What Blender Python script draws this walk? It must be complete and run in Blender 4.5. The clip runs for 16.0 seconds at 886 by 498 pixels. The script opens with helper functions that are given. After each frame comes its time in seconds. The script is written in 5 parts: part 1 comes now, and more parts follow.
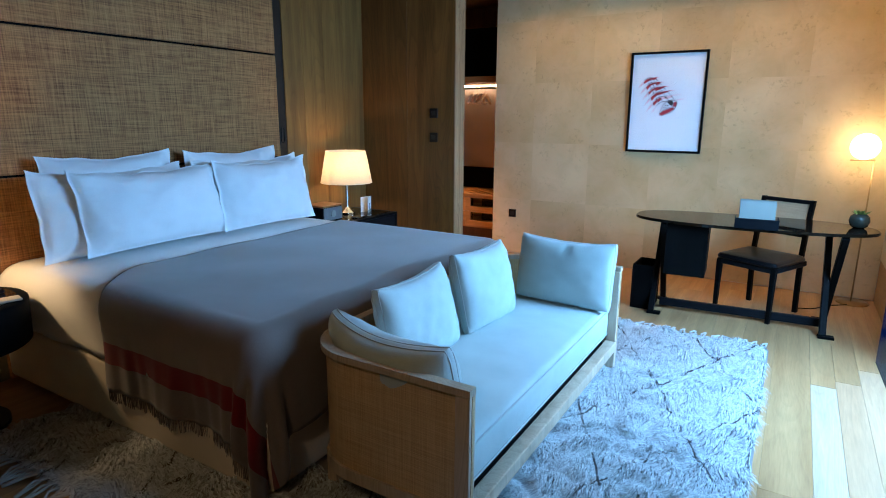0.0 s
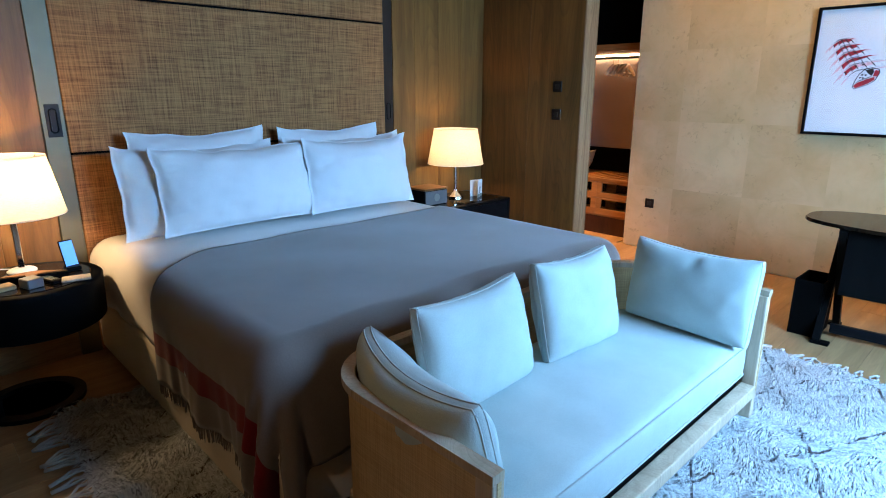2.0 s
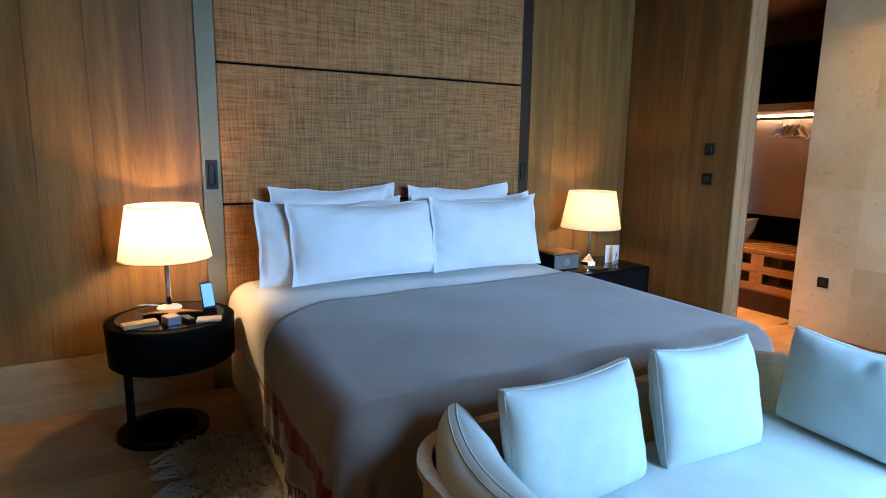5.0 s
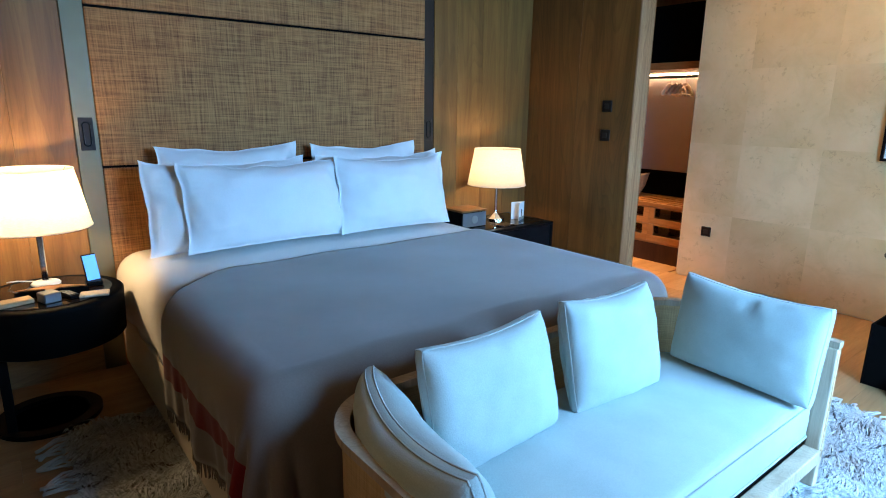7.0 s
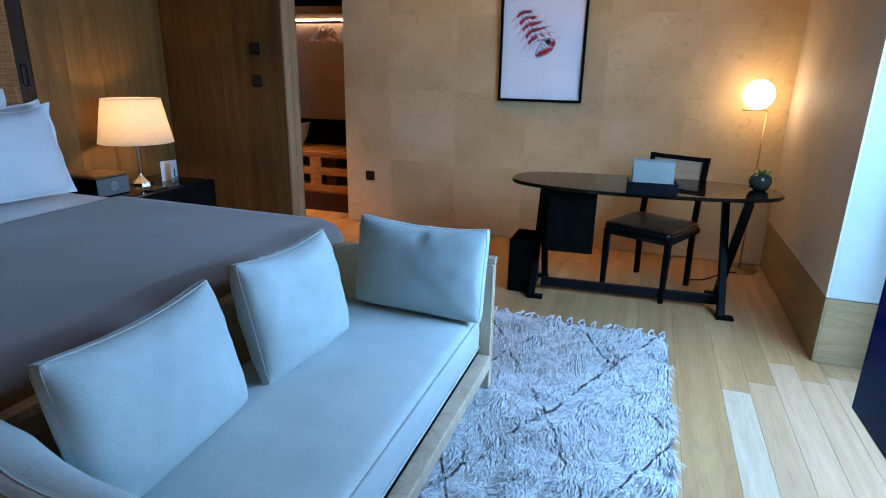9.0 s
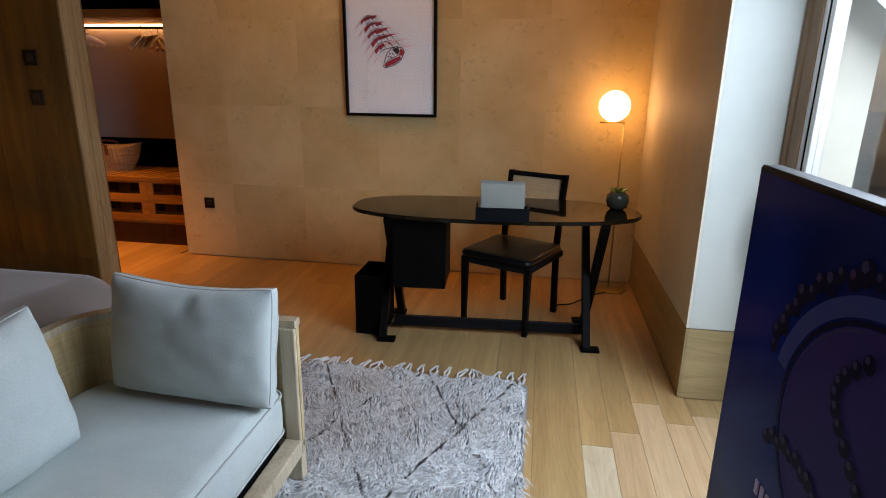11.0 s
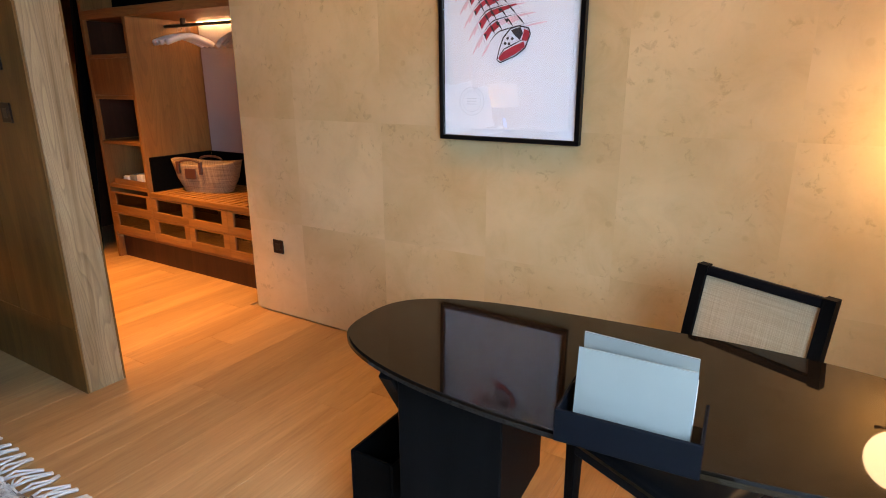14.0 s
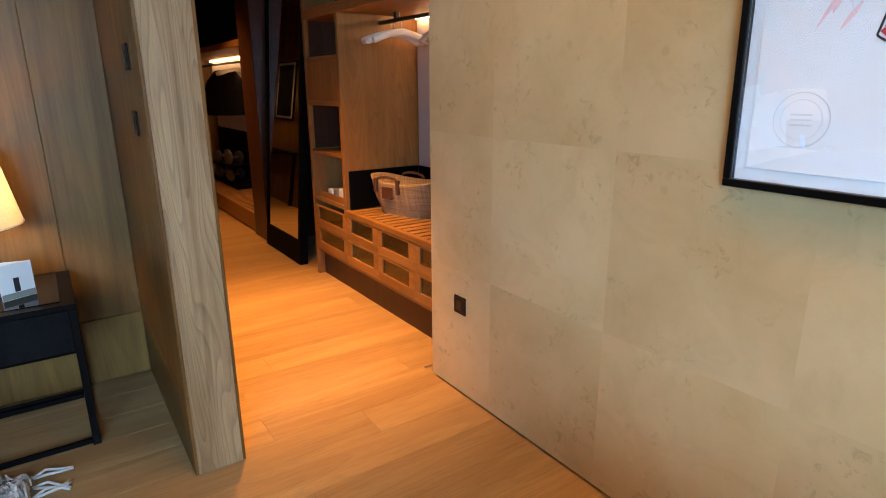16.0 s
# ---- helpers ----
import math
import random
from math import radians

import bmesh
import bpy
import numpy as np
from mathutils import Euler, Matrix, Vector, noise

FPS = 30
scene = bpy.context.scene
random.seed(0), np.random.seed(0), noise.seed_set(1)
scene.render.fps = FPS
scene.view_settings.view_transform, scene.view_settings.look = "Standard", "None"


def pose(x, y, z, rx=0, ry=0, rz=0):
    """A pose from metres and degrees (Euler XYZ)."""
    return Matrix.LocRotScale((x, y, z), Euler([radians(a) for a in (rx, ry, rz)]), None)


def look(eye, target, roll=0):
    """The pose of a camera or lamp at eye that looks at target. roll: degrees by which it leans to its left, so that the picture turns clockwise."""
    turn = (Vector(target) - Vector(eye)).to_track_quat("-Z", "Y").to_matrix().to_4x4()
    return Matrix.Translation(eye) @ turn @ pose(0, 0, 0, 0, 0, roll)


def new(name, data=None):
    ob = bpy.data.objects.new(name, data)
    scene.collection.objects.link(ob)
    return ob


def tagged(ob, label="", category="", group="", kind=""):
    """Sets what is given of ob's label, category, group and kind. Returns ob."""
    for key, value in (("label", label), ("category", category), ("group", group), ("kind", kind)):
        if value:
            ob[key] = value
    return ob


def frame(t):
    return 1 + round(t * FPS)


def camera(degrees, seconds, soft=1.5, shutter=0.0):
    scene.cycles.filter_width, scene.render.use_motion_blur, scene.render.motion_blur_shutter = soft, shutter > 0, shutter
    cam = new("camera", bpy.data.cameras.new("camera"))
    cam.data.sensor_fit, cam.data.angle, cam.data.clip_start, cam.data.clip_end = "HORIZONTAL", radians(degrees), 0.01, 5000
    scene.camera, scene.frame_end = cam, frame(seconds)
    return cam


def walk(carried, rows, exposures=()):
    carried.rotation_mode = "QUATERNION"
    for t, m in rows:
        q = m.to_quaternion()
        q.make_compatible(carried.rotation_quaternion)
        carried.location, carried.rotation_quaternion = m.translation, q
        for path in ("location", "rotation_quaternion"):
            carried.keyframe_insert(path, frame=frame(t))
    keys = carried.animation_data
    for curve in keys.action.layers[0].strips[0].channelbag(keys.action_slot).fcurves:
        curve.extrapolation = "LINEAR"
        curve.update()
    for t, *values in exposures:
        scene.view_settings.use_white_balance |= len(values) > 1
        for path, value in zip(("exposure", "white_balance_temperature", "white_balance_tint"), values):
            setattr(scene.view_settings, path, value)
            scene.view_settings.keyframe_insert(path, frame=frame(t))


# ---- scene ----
cam = camera(74.9, 16.0, 1.0)
PATH = [
    (0, (0.039, -0.001, 1.501), (-0.971, 1.666, 1.054), 0.3),
    (0.5, (0.053, 0.147, 1.504), (-1.018, 1.772, 1.042), 0.3),
    (1, (0.026, 0.318, 1.508), (-1.136, 1.873, 1.027), 0.3),
    (1.5, (-0.014, 0.472, 1.503), (-1.289, 1.926, 0.992), 0.2),
    (2, (-0.024, 0.62, 1.496), (-1.415, 1.956, 0.968), 0.1),
    (2.5, (-0.023, 0.745, 1.488), (-1.524, 1.96, 0.97), 0.1),
    (3, (-0.031, 0.808, 1.484), (-1.622, 1.916, 0.993), 0.2),
    (3.5, (-0.039, 0.833, 1.491), (-1.703, 1.847, 1.043), 0.4),
    (4, (-0.044, 0.839, 1.495), (-1.76, 1.79, 1.107), 0.5),
    (4.2, (-0.042, 0.840, 1.498), (-1.772, 1.776, 1.134), 0.5),
    (6.3, (-0.048, 0.813, 1.525), (-1.714, 1.861, 1.169), 0.7),
    (6.5, (-0.052, 0.811, 1.521), (-1.687, 1.896, 1.132), 0.7),
    (7, (-0.093, 0.845, 1.497), (-1.614, 2.055, 1.024), 0.8),
    (7.5, (-0.165, 0.915, 1.457), (-1.515, 2.29, 0.923), 1.1),
    (8, (-0.214, 0.977, 1.431), (-1.35, 2.519, 0.856), 1.3),
    (8.5, (-0.22, 1.008, 1.418), (-1.108, 2.699, 0.826), 1.3),
    (9, (-0.203, 1.028, 1.42), (-0.828, 2.832, 0.824), 1.1),
    (9.5, (-0.164, 1.078, 1.423), (-0.564, 2.94, 0.812), 1.0),
    (9.7, (-0.138, 1.118, 1.417), (-0.472, 2.994, 0.807), 1.0),
    (11.8, (0.088, 2.093, 1.442), (-0.225, 3.993, 0.902), 0.8),
    (12, (0.095, 2.226, 1.442), (-0.263, 4.117, 0.9), 0.6),
    (12.5, (0.088, 2.537, 1.452), (-0.392, 4.402, 0.914), 0.4),
    (13, (0.043, 2.865, 1.451), (-0.59, 4.683, 0.908), 0.2),
    (13.5, (0.042, 3.166, 1.446), (-0.78, 4.905, 0.894), 0.0),
    (14, (0.056, 3.472, 1.446), (-0.95, 5.106, 0.882), -0.1),
    (14.5, (-0.003, 3.768, 1.428), (-1.194, 5.268, 0.853), -0.2),
    (15, (-0.138, 4.0, 1.428), (-1.509, 5.338, 0.854), -0.3),
    (15.5, (-0.371, 4.234, 1.413), (-1.877, 5.423, 0.849), -0.2),
    (16, (-0.59, 4.389, 1.429), (-2.179, 5.476, 0.886), -0.3),
]
walk(cam, [(t, look(eye, target, roll)) for t, eye, target, roll in PATH],
     [(0, -0.42, 5550, 6), (4, -0.12, 6150, 12), (6.5, -0.12, 5900, 8), (7.5, -0.2, 5500, 4), (8.5, -0.75, 5500, 9), (9, -1.05, 6000, 16), (9.7, -1.3, 7300, 19), (11.8, -1.55, 12400, 38), (12.5, -1.18, 12600, 38), (13, -0.88, 11200, 34), (14, -0.36, 8300, 24), (14.5, -0.3, 7700, 20), (16, -0.3, 7300, 13)])


# ---- light ----
world = bpy.data.worlds.new("world")
scene.world = world
world.use_nodes = True
wn = world.node_tree
sky = wn.nodes.new("ShaderNodeTexSky")
sky.sky_type, sky.sun_disc, sky.sun_elevation, sky.sun_rotation = "NISHITA", False, radians(38), radians(60)
wn.links.new(sky.outputs[0], wn.nodes["Background"].inputs[0])
wn.nodes["Background"].inputs[1].default_value = 0.05


def lamp(name, kind, m, energy, colour, **more):
    data = bpy.data.lights.new(name, kind)
    data.energy, data.color = energy, colour
    if "size" in more:
        data.shape, data.size, data.size_y = "RECTANGLE", more["size"], more["size_y"]
    if "radius" in more:
        data.shadow_soft_size = more["radius"]
    if "spot" in more:
        data.spot_size, data.spot_blend = radians(more["spot"]), 1.0
    ob = new(name, data)
    ob.matrix_world = m
    return ob


WARM = (1.0, 0.50, 0.16)
lamp("sun", "SUN", look((9, 2, 9), (0, 1, 0)), 0.6, (1, 0.96, 0.9)).data.angle = radians(12)
lamp("window_skylight", "AREA", look((1.2, 3.10, 1.70), (-0.25, 3.05, 0.0)), 285, (0.31, 0.61, 1.0), size=1.8, size_y=1.5)
lamp("bulb_west", "POINT", pose(-3.447, 1.012, 1.06), 25, (1.0, 0.62, 0.28), radius=0.04)
lamp("bulb_east", "POINT", pose(-3.447, 4.05, 1.06), 12, (1.0, 0.62, 0.28), radius=0.04)
lamp("hall_spot", "SPOT", look((-3.75, 5.4, 2.68), (-3.75, 5.4, 0)), 950, WARM, spot=68, radius=0.06)
lamp("hall_spot_far", "SPOT", look((-6.4, 5.4, 2.68), (-6.4, 5.4, 0)), 260, WARM, spot=95, radius=0.06)
# no slot is seen; added to wash the wall, as the picture's shadow suggests
lamp("wall_slot", "AREA", look((-0.95, 5.42, 2.775), (-0.95, 5.46, 0)), 18, (1.0, 0.55, 0.20), size=3.3, size_y=0.05).data.spread = radians(125)
lamp("desk_downlight", "SPOT", look((-1.15, 5.02, 2.74), (-1.15, 5.02, 0)), 75, (1.0, 0.55, 0.20), spot=76, radius=0.04)
# unseen fill lamp added to warm the daybed's near side
lamp("daybed_fill_spot", "SPOT", look((-0.7, -0.6, 2.74), (-1.2, 1.45, 0.45)), 52, (1.0, 0.62, 0.30), spot=52, radius=0.05)


# ---- materials ----
def material(name, rough=0.5, metal=0.0, spec=0.5):
    m = bpy.data.materials.new(name)
    m.use_nodes = True
    b = m.node_tree.nodes["Principled BSDF"]
    b.inputs["Roughness"].default_value, b.inputs["Metallic"].default_value = rough, metal
    b.inputs["Specular IOR Level"].default_value = spec
    return m, m.node_tree, b


def node(t, kind, **inputs):
    n = t.nodes.new(kind)
    for k, v in inputs.items():
        key = int(k[1:]) if k[0] == "i" and k[1:].isdigit() else k.replace("_", " ")
        if isinstance(v, bpy.types.NodeSocket):
            t.links.new(v, n.inputs[key])
        else:
            n.inputs[key].default_value = v
    return n


def coords(t, scale=(1, 1, 1), spread=0.0):
    """Object coordinates, scaled, and shifted from piece to piece."""
    c = t.nodes.new("ShaderNodeTexCoord").outputs["Object"]
    if spread:
        info = t.nodes.new("ShaderNodeObjectInfo")
        s = node(t, "ShaderNodeMath", i0=info.outputs["Random"], i1=spread)
        s.operation = "MULTIPLY"
        v = node(t, "ShaderNodeVectorMath", i0=c, i1=s.outputs[0])
        c = v.outputs[0]
    return node(t, "ShaderNodeMapping", Vector=c, Scale=scale).outputs[0]


def ramp(t, fac, stops):
    r = t.nodes.new("ShaderNodeValToRGB")
    t.links.new(fac, r.inputs[0])
    e = r.color_ramp.elements
    while len(e) < len(stops):
        e.new(0.5)
    for el, (p, c) in zip(e, stops):
        el.position, el.color = p, (*c, 1)
    return r.outputs[0]


def mix(t, fac, a, b, how="MIX"):
    n = t.nodes.new("ShaderNodeMix")
    n.data_type, n.blend_type = "RGBA", how
    for k, v in ((0, fac), (6, a), (7, b)):
        if isinstance(v, bpy.types.NodeSocket):
            t.links.new(v, n.inputs[k])
        else:
            n.inputs[k].default_value = v if k == 0 else (*v, 1)
    return n.outputs[2]


def bump(t, b, height, strength, distance=0.002):
    n = node(t, "ShaderNodeBump", Height=height, Strength=strength, Distance=distance)
    t.links.new(n.outputs[0], b.inputs["Normal"])


def wood(name, dark, light, axis="z", rough=0.45, fine=1.0, spread=7.0, vary=0.16, relief=0.25, rings=0.3, spec=0.3):
    m, t, b = material(name, rough)
    long = {"x": (0.9, 14, 14), "y": (14, 0.9, 14), "z": (14, 14, 0.9)}[axis]
    c = coords(t, tuple(v * fine for v in long), spread)
    n1 = node(t, "ShaderNodeTexNoise", Vector=c, Scale=0.55, Detail=3.0, Distortion=1.4).outputs[0]
    n2 = node(t, "ShaderNodeTexNoise", Vector=c, Scale=9.0, Detail=6.0, Roughness=0.7).outputs[0]
    col = ramp(t, n1, [(0.3, dark), (0.7, light)])
    turns = node(t, "ShaderNodeTexNoise", Vector=coords(t, tuple(v * fine * 0.34 if v > 2 else v * fine * 0.6 for v in long), spread), Scale=1.0, Detail=1.5, Distortion=0.5).outputs[0]
    k = node(t, "ShaderNodeMath", i0=turns, i1=22.0)
    k.operation = "MULTIPLY"
    saw = node(t, "ShaderNodeMath", i0=k.outputs[0], i1=1.0)
    saw.operation = "FRACT"
    col = mix(t, rings, col, ramp(t, saw.outputs[0], [(0.0, (1.12,) * 3), (0.6, (0.95,) * 3), (0.9, (0.55,) * 3), (1.0, (1.1,) * 3)]), "MULTIPLY")
    grain = ramp(t, n2, [(0.3, (0.72, 0.70, 0.68)), (0.62, (1.05, 1.05, 1.05))])
    col = mix(t, 0.55, col, grain, "MULTIPLY")
    info = t.nodes.new("ShaderNodeObjectInfo")
    tone = ramp(t, info.outputs["Random"], [(0.0, (1 - vary,) * 3), (1.0, (1 + vary * 0.5,) * 3)])
    col = mix(t, 1.0, col, tone, "MULTIPLY")
    t.links.new(col, b.inputs["Base Color"])
    b.inputs["Specular IOR Level"].default_value = spec
    bump(t, b, n2, relief, 0.0015)
    return m


def cloth(name, colour, rough=0.9, weave=900.0, patch=0.06, relief=0.25, second=None, sheen=0.2):
    m, t, b = material(name, rough, 0, 0.2)
    b.inputs["Sheen Weight"].default_value = sheen
    c = coords(t)
    n = node(t, "ShaderNodeTexNoise", Vector=c, Scale=5.0, Detail=4.0).outputs[0]
    f = node(t, "ShaderNodeTexNoise", Vector=c, Scale=weave * 0.35, Detail=2.0).outputs[0]
    lo = second or tuple(v * (1 - patch * 2.5) for v in colour)
    col = ramp(t, n, [(0.3, lo), (0.7, colour)])
    col = mix(t, 0.35, col, ramp(t, f, [(0.35, (0.8,) * 3), (0.65, (1.08,) * 3)]), "MULTIPLY")
    t.links.new(col, b.inputs["Base Color"])
    bump(t, b, f, relief, 0.0012)
    return m


def weave(name, dark, light, sx, sz, rough=0.75, axes="yz", relief=0.6):
    """Coarse woven fibre: two crossing sets of uneven threads."""
    m, t, b = material(name, rough, 0, 0.3)
    flip = {"yz": ((3, 4.5, sz), (3, sx, 4.5)), "xz": ((4.5, 3, sz), (sx, 3, 4.5))}[axes]
    hs = [node(t, "ShaderNodeTexNoise", Vector=coords(t, s, 3.0), Scale=1.0, Detail=4.0, Roughness=0.65).outputs[0] for s in flip]
    both = node(t, "ShaderNodeMath", i0=hs[0], i1=hs[1])
    both.operation = "ADD"
    half = node(t, "ShaderNodeMath", i0=both.outputs[0], i1=0.5)
    half.operation = "MULTIPLY"
    big = node(t, "ShaderNodeTexNoise", Vector=coords(t), Scale=1.6, Detail=3.0).outputs[0]
    col = ramp(t, half.outputs[0], [(0.36, dark), (0.6, light)])
    col = mix(t, 0.4, col, ramp(t, big, [(0.3, (0.8,) * 3), (0.7, (1.1,) * 3)]), "MULTIPLY")
    t.links.new(col, b.inputs["Base Color"])
    bump(t, b, half.outputs[0], relief, 0.003)
    return m


def plain(name, colour, rough=0.5, metal=0.0, vary=0.08, scale=6.0, relief=0.0, spec=0.5):
    m, t, b = material(name, rough, metal, spec)
    n = node(t, "ShaderNodeTexNoise", Vector=coords(t), Scale=scale, Detail=5.0).outputs[0]
    t.links.new(ramp(t, n, [(0.3, tuple(v * (1 - vary) for v in colour)), (0.7, tuple(min(1, v * (1 + vary)) for v in colour))]), b.inputs["Base Color"])
    r = node(t, "ShaderNodeMapRange", i0=n, i3=max(0, rough - 0.06), i4=min(1, rough + 0.08)).outputs[0]
    t.links.new(r, b.inputs["Roughness"])
    if relief:
        f = node(t, "ShaderNodeTexNoise", Vector=coords(t), Scale=scale * 30, Detail=2.0).outputs[0]
        bump(t, b, f, relief, 0.001)
    return m


def glow(name, colour, strength, spec=0.5):
    m, t, b = material(name, 0.4, 0.0, spec)
    b.inputs["Base Color"].default_value = (*colour, 1)
    b.inputs["Emission Color"].default_value = (*colour, 1)
    b.inputs["Emission Strength"].default_value = strength
    return m


def glass(name, rough=0.0, tint=(1, 1, 1)):
    m, t, b = material(name, rough)
    b.inputs["Base Color"].default_value = (*tint, 1)
    b.inputs["Transmission Weight"].default_value = 1
    b.inputs["IOR"].default_value = 1.45
    return m


def parchment(name):
    m, t, b = material(name, 0.42, 0, 0.4)
    c = coords(t, (1, 1, 1), 9.0)
    n1 = node(t, "ShaderNodeTexNoise", Vector=c, Scale=2.2, Detail=5.0).outputs[0]
    n2 = node(t, "ShaderNodeTexNoise", Vector=c, Scale=26.0, Detail=6.0, Roughness=0.65, Distortion=0.6).outputs[0]
    n3 = node(t, "ShaderNodeTexNoise", Vector=c, Scale=6.0, Detail=2.0).outputs[0]
    col = ramp(t, n1, [(0.3, (0.605, 0.43, 0.205)), (0.72, (0.74, 0.565, 0.31))])
    vein = ramp(t, n2, [(0.36, (0.42, 0.36, 0.28)), (0.45, (1, 1, 1))])
    where = ramp(t, n3, [(0.48, (0, 0, 0)), (0.62, (1, 1, 1))])
    col = mix(t, where, col, mix(t, 0.34, col, vein, "MULTIPLY"))
    cloud = node(t, "ShaderNodeTexNoise", Vector=c, Scale=4.5, Detail=7.0, Roughness=0.7, Distortion=1.2).outputs[0]
    col = mix(t, 0.28, col, ramp(t, cloud, [(0.34, (0.76, 0.72, 0.64)), (0.52, (1, 1, 1)), (0.7, (1.08, 1.08, 1.07))]), "MULTIPLY")
    dots = node(t, "ShaderNodeTexVoronoi", Vector=c, Scale=5.0).outputs[0]
    col = mix(t, 0.22, col, ramp(t, dots, [(0.05, (0.55, 0.45, 0.33)), (0.085, (1, 1, 1))]), "MULTIPLY")
    info = t.nodes.new("ShaderNodeObjectInfo")
    col = mix(t, 1.0, col, ramp(t, info.outputs["Random"], [(0.0, (0.91, 0.90, 0.89)), (1.0, (1.05, 1.05, 1.05))]), "MULTIPLY")
    t.links.new(col, b.inputs["Base Color"])
    bump(t, b, n2, 0.08, 0.001)
    return m


def shag(name):
    """Cream wool with thin dark lines that cross in lozenges."""
    m, t, b = material(name, 0.95, 0, 0.1)
    pos = t.nodes.new("ShaderNodeTexCoord").outputs["Object"]
    wob = node(t, "ShaderNodeTexNoise", Vector=pos, Scale=2.6, Detail=2.0)
    off = node(t, "ShaderNodeVectorMath", i0=wob.outputs[1], i1=(0.5, 0.5, 0.5))
    off.operation = "SUBTRACT"
    sc = node(t, "ShaderNodeVectorMath", i0=off.outputs[0], i1=(0.09, 0.09, 0))
    sc.operation = "MULTIPLY"
    p = node(t, "ShaderNodeVectorMath", i0=pos, i1=sc.outputs[0]).outputs[0]
    sep = node(t, "ShaderNodeSeparateXYZ", Vector=p)
    lines = []
    for sign in (1, -1):
        k = node(t, "ShaderNodeMath", i0=sep.outputs[0], i1=2.03 * sign)
        k.operation = "MULTIPLY"
        s = node(t, "ShaderNodeMath", i0=sep.outputs[1], i1=k.outputs[0]).outputs[0]
        s = node(t, "ShaderNodeMath", i0=s, i1=0.472 if sign > 0 else 0.408).outputs[0]
        f = node(t, "ShaderNodeMath", i0=s, i1=0.52)
        f.operation = "PINGPONG"
        g = node(t, "ShaderNodeMath", i0=f.outputs[0], i1=0.011)
        g.operation = "LESS_THAN"
        lines.append(g.outputs[0])
    either = node(t, "ShaderNodeMath", i0=lines[0], i1=lines[1])
    either.operation = "MAXIMUM"
    gaps = node(t, "ShaderNodeTexNoise", Vector=pos, Scale=14.0, Detail=2.0).outputs[0]
    gate = node(t, "ShaderNodeMapRange", i0=gaps, i1=0.42, i2=0.52).outputs[0]
    fac = node(t, "ShaderNodeMath", i0=either.outputs[0], i1=gate)
    fac.operation = "MULTIPLY"
    isl = t.nodes.new("ShaderNodeNewGeometry").outputs["Random Per Island"]
    wool = ramp(t, isl, [(0.0, (0.26, 0.275, 0.28)), (0.35, (0.47, 0.495, 0.50)), (1.0, (0.70, 0.725, 0.72))])
    col = mix(t, fac.outputs[0], wool, (0.075, 0.065, 0.065))
    t.links.new(col, b.inputs["Base Color"])
    return m


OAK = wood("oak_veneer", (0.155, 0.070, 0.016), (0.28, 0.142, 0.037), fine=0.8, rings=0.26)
# the same oak veneer darkened: the partition's shade is in the colour
OAK_SHADED = wood("oak_veneer_shaded", (0.11, 0.045, 0.010), (0.195, 0.09, 0.021), fine=0.8, rings=0.36)
OAK_LOW = wood("oak_base", (0.36, 0.235, 0.11), (0.46, 0.315, 0.16), "y")
OAK_LOW_X = wood("oak_base_crosswise", (0.36, 0.235, 0.11), (0.46, 0.315, 0.16), "x")
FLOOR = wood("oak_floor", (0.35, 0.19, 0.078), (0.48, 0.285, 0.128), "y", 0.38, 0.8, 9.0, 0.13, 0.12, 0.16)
# floor oak lightened for lanes by the window: daylight put into the colour
FLOOR_DAYLIT = wood("oak_floor_daylit", (0.40, 0.23, 0.118), (0.515, 0.325, 0.185), "y", 0.38, 0.8, 9.0, 0.1, 0.12, 0.16)
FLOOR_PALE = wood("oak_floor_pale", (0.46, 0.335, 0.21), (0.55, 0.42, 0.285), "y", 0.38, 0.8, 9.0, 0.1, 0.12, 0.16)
FRAME_OAK = wood("limed_oak", (0.46, 0.36, 0.25), (0.58, 0.47, 0.34), "z", 0.55)
END_OAK = wood("oak_end_board", (0.25, 0.15, 0.07), (0.40, 0.265, 0.14), "z", 0.5, 1.7, relief=0.5, rings=0.55)
CLOSET_OAK = wood("closet_oak", (0.24, 0.10, 0.026), (0.33, 0.15, 0.044), "z", 0.45)
CLOSET_OAK_X = wood("closet_oak_crosswise", (0.24, 0.10, 0.026), (0.33, 0.15, 0.044), "x", 0.45)
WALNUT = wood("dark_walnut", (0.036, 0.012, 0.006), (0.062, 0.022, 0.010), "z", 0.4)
EBONY = wood("black_stained_wood", (0.003, 0.003, 0.003), (0.006, 0.0056, 0.0056), "z", 0.45, vary=0.1, spec=0.04)
EBONY_X = wood("black_stained_wood_crosswise", (0.005, 0.005, 0.006), (0.010, 0.010, 0.012), "x", 0.42, vary=0.1, spec=0.06)
PARCHMENT = parchment("parchment_panel")
RAFFIA = weave("woven_raffia", (0.125, 0.046, 0.011), (0.43, 0.205, 0.07), 120, 120)
CANE = weave("woven_cane", (0.38, 0.24, 0.105), (0.64, 0.45, 0.235), 420, 420, 0.6, "xz")
CHAIR_CANE = weave("chair_cane", (0.42, 0.28, 0.15), (0.64, 0.47, 0.29), 420, 420, 0.6, "xz")
STRAW = weave("basket_straw", (0.16, 0.095, 0.045), (0.42, 0.28, 0.15), 170, 170, 0.8, "xz")
BRONZE = plain("olive_bronze", (0.15, 0.125, 0.065), 0.45, 0.3)
BRONZE_DARK = plain("dark_bronze", (0.03, 0.025, 0.02), 0.4, 0.5)
PLASTER = plain("white_plaster", (0.78, 0.76, 0.72), 0.85, relief=0.1)
